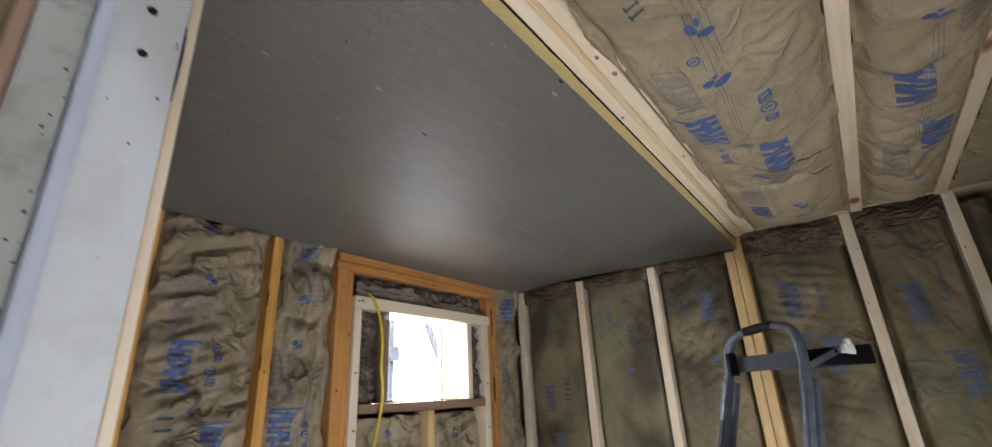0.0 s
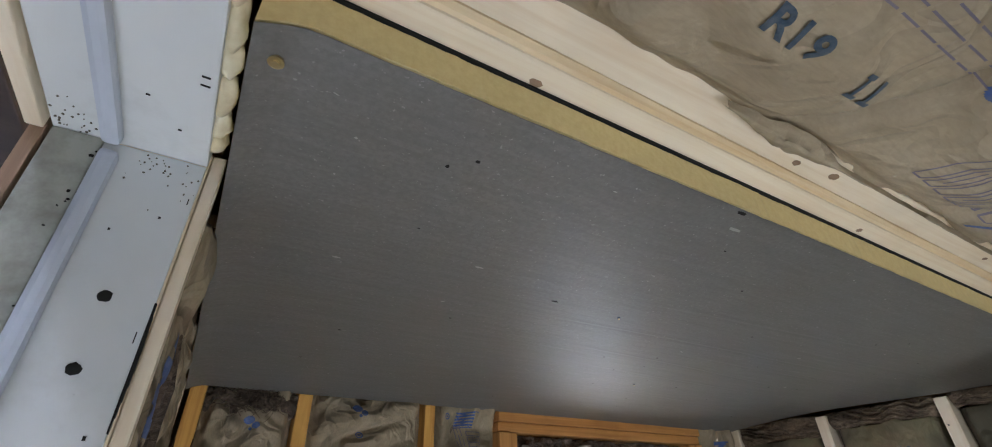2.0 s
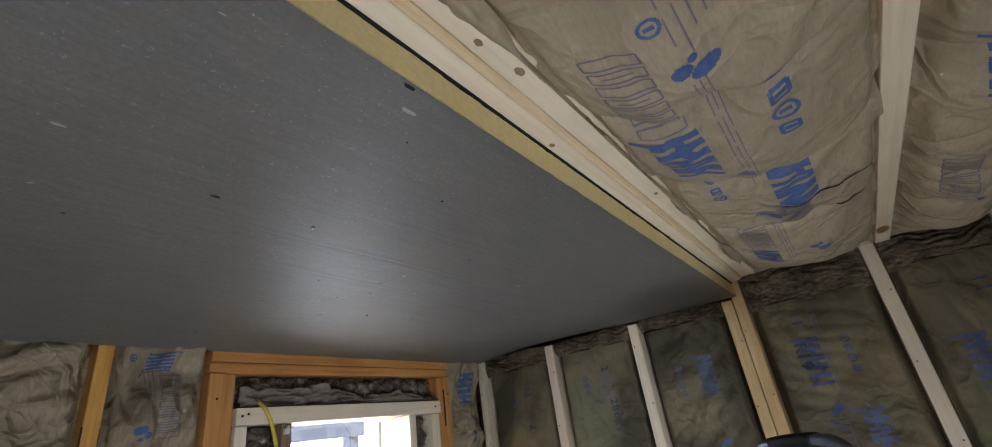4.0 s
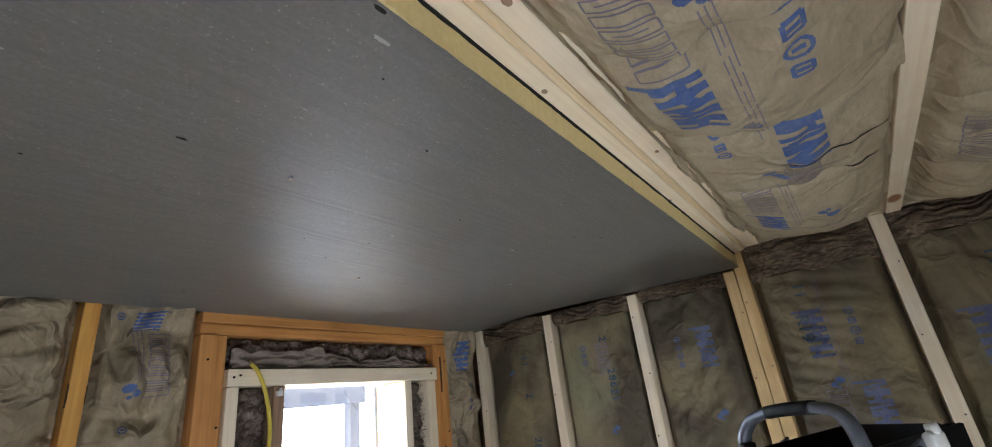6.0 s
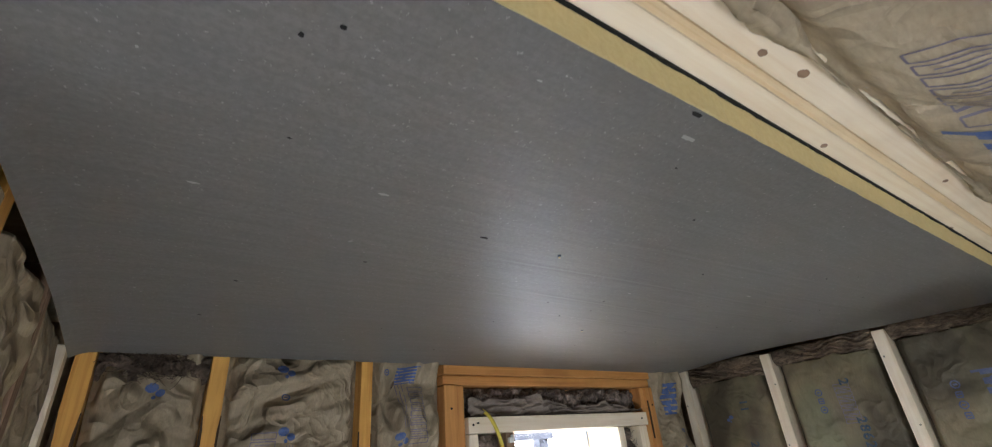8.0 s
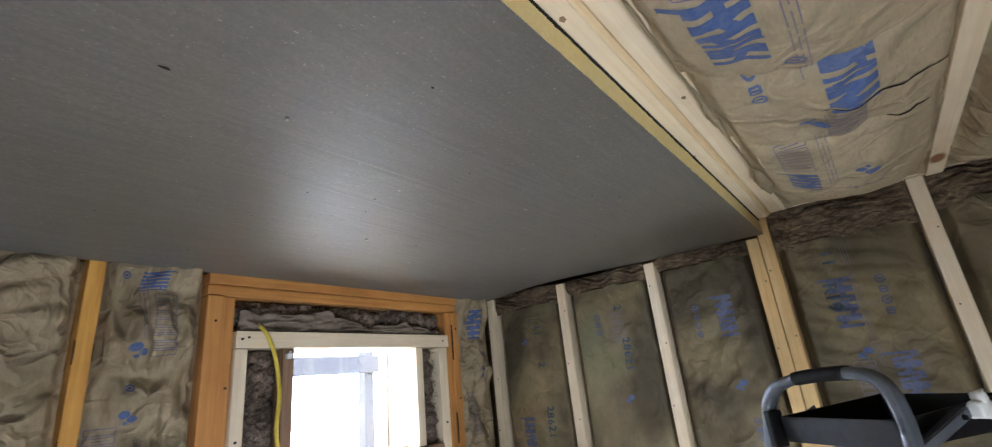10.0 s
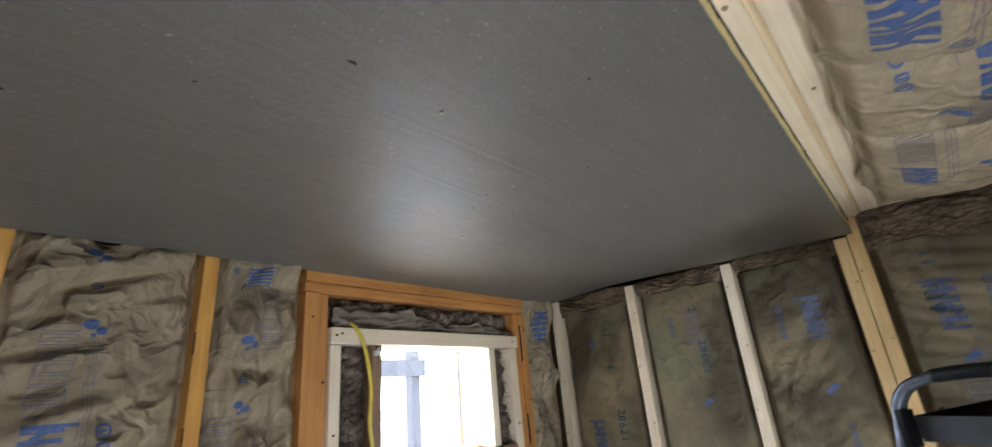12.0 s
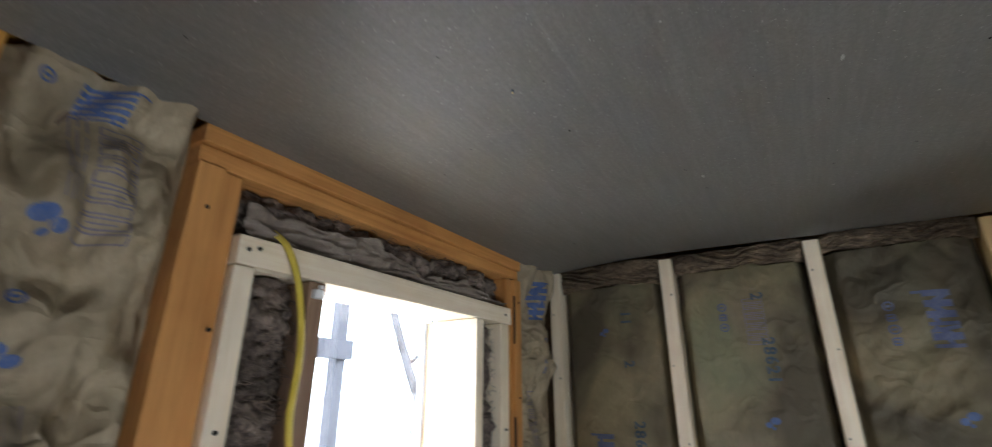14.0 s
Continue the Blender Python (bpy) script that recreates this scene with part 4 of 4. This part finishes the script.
for k in range(3):
    f1.quads(bm, 1.115, 2.098 + 0.005 * k, 1.20, 2.088 + 0.007 * k, 0.006, 0.0018)
part("paper_tab", bm, KRAFT_WARM, f1.top, "pale folded tab of the batt paper")
c1.text("R19", 0.863, 1.087, 0.037, slanted, 1.05, 0.68)
bm = bmesh.new()
c1.quads(bm, 0.870, 1.2285, 0.847, 1.2155, 0.0045, 0.0022)
c1.quads(bm, 0.870, 1.2195, 0.870, 1.2375, 0.0045, 0.0024)
c1.quads(bm, 0.847, 1.2085, 0.847, 1.2225, 0.0045, 0.0024)
part("stamp", bm, DARK_INK, c1.top, "dark stamped character I")
c1.text("1", 0.871, 1.245, 0.039, slanted, 1.1)
bm = bmesh.new()
c1.quads(bm, 0.871, 1.247, 0.871, 1.2665, 0.0045, 0.0024)
part("stamp", bm, DARK_INK, c1.top, "dark foot of a stamped character")
c1.leaf(0.79, 1.345, 0.030)
c1.icons(0.82, 1.42, 0.018, 1)
c1.leaf(0.80, 1.50, 0.034)
c1.lines(0.77, 0.95, 1.45, 4, 0.012)
c1.outline(0.70, 1.05, 0.065, 0.24, way=-1)
c1.outline(0.872, 1.44, 0.060, 0.19, way=-1)
c1.block(0.868, 1.645, 0.066, 0.16, 21, way=-1)
c1.lines(0.795, 1.52, 1.90, 3)
c1.icons(0.735, 1.60, 0.026, 4, way=-1)
c1.icons(0.812, 1.845, 0.020, 1)
c1.icons(0.872, 1.90, 0.017, 3, way=-1)
c1.block(0.755, 1.90, 0.066, 0.14, 22, way=-1)
c1.outline(0.770, 2.05, 0.055, 0.12, way=-1)
c1.leaf(0.815, 2.08, 0.028)
c1.outline(0.865, 2.20, 0.055, 0.15, way=-1)
c1.block(0.865, 2.37, 0.055, 0.10, 23, way=-1)
c1.lines(0.805, 2.15, 2.45, 3)
c1.leaf(0.75, 2.40, 0.03)
c1.block(0.75, 2.50, 0.055, 0.10, 24, way=-1)


def tear(batt, pts, width):
    """A dark open tear in the paper along pts of (u, v)."""
    bm = bmesh.new()
    for k, (a, b) in enumerate(zip(pts, pts[1:])):
        batt.quads(bm, *a, *b, width * (0.35 + 0.65 * math.sin(math.pi * (k + 0.5) / (len(pts) - 1))), 0.0018)
    part("tear", bm, HOLE, batt.top, "dark open tear in the paper")


tear(c1, [(0.80, 2.02), (0.76, 2.035), (0.72, 2.03), (0.69, 2.045), (0.66, 2.04), (0.63, 2.05)], 0.0045)
tear(c1, [(0.72, 2.22), (0.69, 2.235), (0.66, 2.23), (0.64, 2.24)], 0.004)
c2.block(0.48, 1.75, 0.06, 0.14, 25, way=-1)
c2.block(0.42, 2.05, 0.06, 0.14, 26, way=-1)
c2.outline(0.50, 2.15, 0.05, 0.15, way=-1)
c2.leaf(0.47, 1.55, 0.03)
c2.leaf(0.45, 2.40, 0.03)
c2.lines(0.45, 1.60, 2.10)
c2.outline(0.40, 1.5, 0.05, 0.16, way=-1)

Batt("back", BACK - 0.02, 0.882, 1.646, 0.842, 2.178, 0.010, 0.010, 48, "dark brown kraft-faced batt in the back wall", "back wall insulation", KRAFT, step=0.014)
for k, (y0, y1) in enumerate(((1.302, 1.50), (1.545, 1.835), (1.882, 2.178))):
    l1 = Batt("left", 0.768, y0, y1, 0.02, 2.10 + 0.01 * k, 0.004, 0.014, 31 + k, "torn brown kraft-faced batt beside the door frame", "door wall insulation", KRAFT)
    l1.block(y0 + 0.11, 1.98 - 0.1 * k, 0.06, 0.14, 31 + k)
    l1.block(y0 + 0.14, 1.68 + 0.05 * k, 0.06, 0.14, 36 + k)
for i, x0 in enumerate((2.50, 2.09, 1.69)):
    Batt("back", BACK - 0.02, x0, x0 + 0.358, 0.02, 2.178, 0.010, 0.010, 40 + i, "dark brown kraft-faced batt in the back wall", "back wall insulation", KRAFT, step=0.014)


# ---- loose wool along the wall tops and round the window ----
def fluff(name, x0, x1, y0, y1, z0, z1, material, label, seed, fibres=260):
    """A ragged strip of bare wool: overlapping torn clumps with loose fibres on its open side."""
    ob = thing(name, ((x0 + x1) / 2, (y0 + y1) / 2, z0), label, "insulation", "loose wool")
    r = random.Random(seed)
    size = Vector((x1 - x0, y1 - y0, z1 - z0))
    wall = size.x < size.y and size.x < size.z
    out = Vector((-1, 0, 0)) if wall else Vector((0, -1, 0))
    run = size.y if wall else size.x
    tall = size.z > run
    count = max(5, int(max(run, size.z) / 0.045))
    bm = bmesh.new()
    for k in range(count):
        t = (k + 0.5) / count
        c = Vector((x0 + size.x * 0.5, y0 + size.y * 0.5, z0 + size.z * 0.5))
        c += out * r.uniform(-0.010, 0.010)
        if tall:
            c.z = z0 + size.z * t
        elif wall:
            c.y = y0 + size.y * t
        else:
            c.x = x0 + size.x * t
        across = run if tall else size.z
        along = 0.046 * r.uniform(0.8, 1.3)
        rad = Vector((0.03, along, across * r.uniform(0.42, 0.62))) if wall else Vector((across * 0.55, 0.035, along)) if tall else Vector((along, 0.035, across * r.uniform(0.45, 0.62)))
        made = bmesh.ops.create_icosphere(bm, subdivisions=4, radius=1)["verts"]
        twist = Matrix.Rotation(r.uniform(-0.5, 0.5), 3, out)
        for v in made:
            q = v.co * 1.0 + Vector((seed + k * 3.7, k, 0))
            a = 1 + 0.5 * noise.noise(q * 1.6) + 0.40 * noise.noise(q * 3.6) + 0.05 * noise.noise(q * 8.5)
            p = twist @ Vector((v.co.x * rad.x * a, v.co.y * rad.y * a, v.co.z * rad.z * a)) + c
            if wall:
                p.y = min(max(p.y, y0), y1)
            else:
                p.x = min(max(p.x, x0), x1)
            p.z = min(p.z, z1 + 0.002)
            v.co = p
    tagged(part("wool", bm, material, ob, smooth=True), kind="stuff")
    bm = bmesh.new()
    for _ in range(fibres):
        p = Vector((x0 + size.x * r.uniform(0.18, 0.82), y0 + size.y * r.uniform(0.18, 0.82), r.uniform(z0, z1)))
        side = Vector((0, 1, 0)) if wall else Vector((1, 0, 0))
        if wall:
            p.x = (x0 + x1) / 2 - r.uniform(0.02, 0.038)
        else:
            p.y = (y0 + y1) / 2 - r.uniform(0.024, 0.042)
        d = (side * r.choice((-1, 1)) + Vector((0, 0, r.uniform(-0.8, 0.8)))).normalized()
        length, turn, last = r.uniform(0.012, 0.045), r.uniform(-25, 25), None
        up = d.cross(out)
        for k in range(6):
            t = k / 5
            c = p + d * length * t + up * math.sin(turn * 0.12 * t) * length * 0.4 + out * 0.004 * math.sin(3.1 * t)
            pair = [bm.verts.new(c + up * q) for q in (-0.0006, 0.0006)]
            if last:
                bm.faces.new((last[0], last[1], pair[1], pair[0]))
            last = pair
    tagged(part("loose_fibre", bm, material, ob), kind="stuff")
    return ob


def wool_roll(y0, y1, z0, z1, out, seed):
    """A bulging roll of bare wool over a batt: combed layers that flow along the wall, a ragged lower edge and loose fibres."""
    ob = thing("loose_wool", (RIGHT, (y0 + y1) / 2, z0), "brown bare mineral wool bulging over a paper-faced batt", "insulation", "loose wool")
    r = random.Random(seed)

    def at(y, t):
        edge = 0.014 * noise.noise(Vector((y * 9, seed, 1))) + 0.008 * noise.noise(Vector((y * 31, seed, 2)))
        z = z0 + edge * (1 - t) + (z1 - z0) * t
        q = z * 58 + 3.6 * noise.noise(Vector((y * 7, z * 9, seed))) + 0.9 * noise.noise(Vector((y * 21, z * 20, seed)))
        layer = 1 - abs(noise.noise(Vector((y * 4.5, q, seed + 3)))) * 2.2
        fine = noise.noise(Vector((y * 15 + q, q * 4.2, seed)))
        lump = noise.noise(Vector((y * 8, z * 12, seed + 9)))
        belly = math.sin(math.pi * (0.06 + 0.64 * t)) ** 0.6
        side = min(1.0, (y - y0) / 0.02, (y1 - y) / 0.02)
        h = (0.55 * out + 0.015 * layer + 0.005 * fine + 0.028 * lump) * belly * (0.45 + 0.55 * max(0.0, side)) - 0.020 * (1 - belly)
        return Vector((RIGHT + 0.018 - h, y, z))

    ny, nz = int((y1 - y0) / 0.0035), 34
    verts = [at(y0 + (y1 - y0) * i / ny, j / nz) for i in range(ny + 1) for j in range(nz + 1)]
    w = nz + 1
    faces = [(i * w + j, i * w + j + 1, (i + 1) * w + j + 1, (i + 1) * w + j) for i in range(ny) for j in range(nz)]
    me = bpy.data.meshes.new("wool")
    me.from_pydata(verts, [], faces)
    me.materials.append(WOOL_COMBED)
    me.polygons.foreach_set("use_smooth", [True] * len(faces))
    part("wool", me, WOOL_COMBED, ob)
    bm = bmesh.new()
    for _ in range(int((y1 - y0) * 1500)):
        y, t = r.uniform(y0 + 0.004, y1 - 0.03), r.random()
        length, rise, lift, bend = r.uniform(0.015, 0.05), r.uniform(-0.25, 0.25), r.uniform(0.0005, 0.004), r.uniform(-0.2, 0.2)
        last = None
        for k in range(6):
            a = k / 5
            p = at(min(y1, y + length * a), max(0.0, min(1.0, t + rise * a + bend * a * (1 - a))))
            p.x -= lift * (0.4 + math.sin(math.pi * a))
            pair = [bm.verts.new(p + Vector((0, 0, q))) for q in (-0.0005, 0.0005)]
            if last:
                bm.faces.new((last[0], last[1], pair[1], pair[0]))
            last = pair
    tagged(part("loose_fibre", bm, WOOL_COMBED, ob), kind="stuff")


for i, (y0, y1, z0, z1, out) in enumerate(((1.856, 2.195, 2.040, 2.121, 0.026), (1.463, 1.811, 2.062, 2.121, 0.020), (1.100, 1.419, 2.072, 2.121, 0.022),
                                          (0.655, 1.018, 2.058, 2.182, 0.036), (0.339, 0.609, 2.085, 2.182, 0.036))):
    wool_roll(y0, y1, z0, z1, out, 60 + i)
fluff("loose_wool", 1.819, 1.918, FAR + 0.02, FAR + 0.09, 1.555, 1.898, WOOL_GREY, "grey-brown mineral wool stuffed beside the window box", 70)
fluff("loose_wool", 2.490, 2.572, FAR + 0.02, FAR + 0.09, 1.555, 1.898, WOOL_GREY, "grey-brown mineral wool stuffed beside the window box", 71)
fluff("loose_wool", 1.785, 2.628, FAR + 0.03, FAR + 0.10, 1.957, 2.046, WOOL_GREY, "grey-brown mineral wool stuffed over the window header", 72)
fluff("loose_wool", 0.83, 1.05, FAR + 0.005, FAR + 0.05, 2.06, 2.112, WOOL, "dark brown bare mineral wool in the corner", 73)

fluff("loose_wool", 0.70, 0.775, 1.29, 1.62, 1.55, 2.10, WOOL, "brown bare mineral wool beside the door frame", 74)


def flange(y, x0, x1, seed):
    """The torn, bunched edge of the batt paper hanging along a joist."""
    bm = bmesh.new()
    n, last = int((x1 - x0) / 0.006), None
    for i in range(n + 1):
        x = x0 + (x1 - x0) * i / n
        wide = 0.015 * max(0.06, 0.15 + 2.0 * noise.noise(Vector((x * 4.2, seed, 1)))) + 0.002 * noise.noise(Vector((x * 30, seed, 3)))
        row = []
        for k in range(7):
            t = k / 6 - 0.5
            fold = (0.10 + 28 * wide) * (0.010 * noise.noise(Vector((x * 13, k * 0.8, seed))) + 0.008 * noise.noise(Vector((x * 33, k * 1.1, seed + 4))))
            row.append(bm.verts.new((x, y + 2 * wide * t + fold, 2.1665 - 0.010 * (1 - 4 * t * t) - 0.9 * abs(fold))))
        if last:
            for k in range(6):
                bm.faces.new((last[k], last[k + 1], row[k + 1], row[k]))
        last = row
    return single("paper_flange", bm, KRAFT_WARM, "torn bunched edge of the batt paper along a ceiling joist", "paper", "torn paper edges", smooth=True)


flange(0.955, 1.20, 2.60, 3)

# crumpled paper scrap over the window
bm = bmesh.new()
nu, nv = 110, 16
g = []
for i in range(nu + 1):
    x = 1.79 + 0.835 * i / nu
    low = 1.957
    high = 2.012 + 0.022 * noise.noise(Vector((x * 6, 0, 8))) + 0.012 * noise.noise(Vector((x * 23, 0, 8))) - 0.012 * (x > 2.1) - 0.028 * (i / nu) ** 2
    g.append([bm.verts.new((x, FAR + 0.022 - 0.020 * (1 - abs(noise.noise(Vector((x * 10, j * 0.13, 5)))) * 2) - 0.008 * noise.noise(Vector((x * 40, j * 0.4, 2))), low + (high - low) * j / nv)) for j in range(nv + 1)])
for i in range(nu):
    for j in range(nv):
        bm.faces.new((g[i][j], g[i + 1][j], g[i + 1][j + 1], g[i][j + 1]))
SCRAP = kraft_paper("dusty_grey_paper", (0.36, 0.29, 0.235), (0.15, 0.115, 0.09), (1, 1, 1))
single("paper_scrap", bm, SCRAP, "crumpled dusty grey paper tucked above the window header", "paper", smooth=True)

# ---- cable ----
cable_path = smooth_line([(1.845, 2.252, 1.975), (1.858, 2.222, 1.945), (1.882, 2.212, 1.88), (1.898, 2.208, 1.78), (1.893, 2.206, 1.68), (1.902, 2.204, 1.60),
                          (1.898, 2.205, 1.52), (1.883, 2.208, 1.44), (1.872, 2.207, 1.38), (1.905, 2.205, 1.28), (1.93, 2.206, 1.15), (1.915, 2.21, 0.9), (1.93, 2.215, 0.5), (1.92, 2.2, 0.02)])
single("electrical_cable", tube(cable_path, 0.0058, 10, flat=0.62), YELLOW, "loose yellow sheathed electrical cable hanging over the window framing", "cable", smooth=True)
clip = thing("cable_clip", (1.935, FAR - 0.005, 1.885), "small white plastic clip on the window side board", "clip")
part("clip_body", boxed(1.926, 1.944, FAR - 0.016, FAR - 0.004, 1.872, 1.888), GLOSS_WHITE, clip)
part("clip_nail", disc(1.935, FAR - 0.017, 1.892, 0.004, "y", 0.006), GLOSS_WHITE, clip)

# ---- step ladder ----
# it stands turned by 34 degrees; built in its own axes: back, across, up
lad = thing("step_ladder", (2.19, 0.935, 0), "folded grey metal step ladder with a black grip and tool tray", "ladder")
LADDER_AT = Matrix.Translation((2.19, 0.935, 0)) @ Matrix.Rotation(-math.atan2(0.56, 0.83), 4, "Z")


def lp(name, bm, material, parent, label="", smooth=False):
    """A ladder part, turned from the ladder's axes into the room."""
    bmesh.ops.transform(bm, matrix=LADDER_AT, verts=bm.verts)
    return part(name, bm, material, parent, label, smooth)


def rail_pt(side, z):
    """The front rails lean towards the room and spread downwards."""
    d = 1.60 - z
    return Vector((-0.29 * d, (0.122 if side > 0 else -0.129) + side * (0.11 if side > 0 else 0.03) * d, z))


def bar(p, q, w, t):
    """A flat bar from p to q, w wide across, t thick."""
    bm = bmesh.new()
    made = bmesh.ops.create_cube(bm, size=1)["verts"]
    p, q = Vector(p), Vector(q)
    bmesh.ops.scale(bm, vec=(t, w, (q - p).length), verts=made)
    bmesh.ops.bevel(bm, geom=list(bm.edges), offset=min(w, t) * 0.18, segments=2, affect="EDGES")
    up = (q - p).normalized()
    side = up.cross(Vector((1, 0, 0))).normalized()
    turn = Matrix((side.cross(up), side, up)).transposed().to_4x4()
    bmesh.ops.transform(bm, matrix=Matrix.Translation((p + q) / 2) @ turn, verts=bm.verts)
    return bm


def hoop(pts, inplane, depth):
    """A rounded flat tube swept along points that lie in the handle's plane."""
    bm = bmesh.new()
    rings = []
    for k, p in enumerate(pts):
        along = (pts[min(k + 1, len(pts) - 1)] - pts[max(k - 1, 0)]).normalized()
        out = along.cross(Vector((1, 0, 0))).normalized()
        back = out.cross(along)
        ring = []
        for m in range(14):
            a = math.tau * m / 14
            c, n = math.cos(a), math.sin(a)
            c, n = math.copysign(abs(c) ** 0.6, c), math.copysign(abs(n) ** 0.6, n)
            ring.append(bm.verts.new(p + out * (c * inplane / 2) + back * (n * depth / 2)))
        rings.append(ring)
    for r0, r1 in zip(rings, rings[1:]):
        for m in range(14):
            bm.faces.new((r0[m], r0[(m + 1) % 14], r1[(m + 1) % 14], r1[m]))
    bm.faces.new(rings[0][::-1])
    bm.faces.new(rings[-1])
    bmesh.ops.recalc_face_normals(bm, faces=bm.faces)
    return bm


arch = [rail_pt(1, 1.53), rail_pt(1, 1.575), Vector((0, 0.121, 1.62)), Vector((0, 0.113, 1.652)), Vector((0, 0.092, 1.676)), Vector((0, 0.060, 1.690)),
        Vector((0, 0.020, 1.697)), Vector((0, -0.030, 1.700)), Vector((0, -0.075, 1.699)), Vector((0, -0.105, 1.690)), Vector((0, -0.122, 1.665)), Vector((0, -0.128, 1.62)),
        rail_pt(-1, 1.575), rail_pt(-1, 1.53)]
arch = smooth_line([tuple(p) for p in arch], 6)
arch = [Vector(p) for p in arch]
lp("handle", hoop(arch, 0.019, 0.027), STEEL, lad, smooth=True)
lp("grip", hoop([p for p in arch if p.z > 1.67 and -0.068 < p.y < 0.040], 0.024, 0.032), BLACK, lad, "black rubber grip", smooth=True)
for side in (1, -1):
    r = lp("front_rail", bar(rail_pt(side, 0.012), rail_pt(side, 1.56), 0.020, 0.030), STEEL, lad)
    p = rail_pt(side, 0.02)
    p0 = p
    lp("foot", boxed(p.x - 0.03, p.x + 0.03, p.y - 0.02, p.y + 0.02, 0.0, 0.035, bevel=0.004), BLACK, r, "black rubber foot")
    for z in (1.615, 1.56, 1.50):
        p = rail_pt(side, z)
        lp("rivet", disc(p.x - 0.0155 if z < 1.6 else -0.0145, p.y, z, 0.0035, "x", 0.004, 10), STEEL, r)
    b = lp("rear_leg", bar(rail_pt(side, 0.05) + Vector((0.032, 0, 0)), rail_pt(side, 1.555) + Vector((0.032, 0, 0)), 0.015, 0.020), STEEL, lad)
    lp("foot", boxed(p0.x + 0.034, p0.x + 0.060, p0.y - 0.014, p0.y + 0.014, 0.0, 0.05, bevel=0.004), BLACK, b, "black rubber foot")
    lp("brace", bar((-0.005, side * 0.128, 1.580), (0.135, side * 0.132, 1.627), 0.006, 0.017), STEEL, lad)
    lp("pivot", disc(0.115, side * 0.137, 1.621, 0.004, "y", 0.006, 10), BLACK, lad)
p, q = rail_pt(1, 0.9), rail_pt(1, 1.455)
lp("rail_cover", bar((p.x - 0.0165, p.y - 0.004, p.z), (q.x - 0.0165, q.y - 0.004, q.z), 0.013, 0.003), BLACK, lad, "black plastic cover strip")
lp("hinge_cap", boxed(-0.018, 0.014, 0.103, 0.117, 1.575, 1.640, bevel=0.003), BLACK, lad, "black plastic hinge cap")
for z in (0.32, 0.64, 0.96, 1.25):
    a, b = rail_pt(1, z), rail_pt(-1, z)
    lp("step", boxed(a.x - 0.02, a.x + 0.06, b.y + 0.010, a.y - 0.010, z - 0.015, z + 0.015), STEEL, lad)
tray = lp("tool_tray", boxed(0.012, 0.285, -0.108, 0.098, 1.588, 1.594), BLACK, lad, "deep black plastic tool tray")
lp("front_panel", bar((0.010, -0.005, 1.584), (0.006, -0.005, 1.628), 0.208, 0.005), TRAY_FACE, tray, "dark blue-grey front panel")
for y0, y1 in ((-0.114, -0.109), (0.099, 0.104)):
    bm = bmesh.new()
    box(bm, 0.013, 0.285, y0, y1, 1.588, 1.628, bevel=0.001)
    for v in bm.verts:
        if v.co.z > 1.60:
            v.co.z += 0.014 * (v.co.x - 0.013) / 0.27
    lp("side_panel", bm, BLACK, tray)
lp("back_panel", boxed(0.286, 0.291, -0.114, 0.104, 1.588, 1.641), BLACK, tray)
bm = bmesh.new()
box(bm, 0.140, 0.176, -0.146, -0.128, 1.615, 1.642, bevel=0.005)
box(bm, 0.148, 0.168, -0.150, -0.130, 1.640, 1.656, bevel=0.005)
for v in bm.verts:
    v.co += 0.006 * noise.noise_vector(v.co * 60)
lp("latch", bm, GLOSS_WHITE, lad, "white plastic latch", smooth=True)

# ---- outside the window ----
fence = thing("fence_post", (4.0, 4.6, -0.35), "post with a short rail outside the window, coloured near black as backlit", "post")
part("post", boxed(3.95, 4.05, 4.55, 4.65, -0.40, 3.2, bevel=0.006), BACKLIT_POST, fence)
part("rail", boxed(1.9, 4.08, 4.505, 4.548, 1.955, 2.10, bevel=0.005), BACKLIT_POST, fence)


def tree(x, y, height, lean, thick, seed):
    """A slim leaning trunk through (x, y) at eye height, with thin bare limbs."""
    r = random.Random(seed)
    side = Vector((-0.67, 0.74, 0))
    pts = []
    for k in range(13):
        z = -0.40 + height * k / 12
        pts.append(Vector((x, y, z)) + side * (lean * (z - 1.64) + 0.03 * math.sin(0.9 * k + seed)))
    ob = thing("bare_tree", tuple(pts[0]), "slim bare tree outside the window, coloured near black as backlit", "tree", "trees outside")
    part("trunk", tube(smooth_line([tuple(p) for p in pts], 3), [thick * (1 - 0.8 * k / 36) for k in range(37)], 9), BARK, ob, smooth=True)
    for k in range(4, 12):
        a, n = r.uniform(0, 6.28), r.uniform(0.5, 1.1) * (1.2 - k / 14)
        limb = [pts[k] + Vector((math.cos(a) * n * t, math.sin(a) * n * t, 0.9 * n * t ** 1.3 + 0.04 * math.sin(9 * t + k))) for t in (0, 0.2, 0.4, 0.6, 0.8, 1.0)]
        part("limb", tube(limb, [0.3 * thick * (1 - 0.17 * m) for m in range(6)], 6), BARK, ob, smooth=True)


tree(4.06, 3.77, 4.6, 0.33, 0.060, 2)
tree(4.16, 3.73, 4.2, 0.10, 0.040, 3)
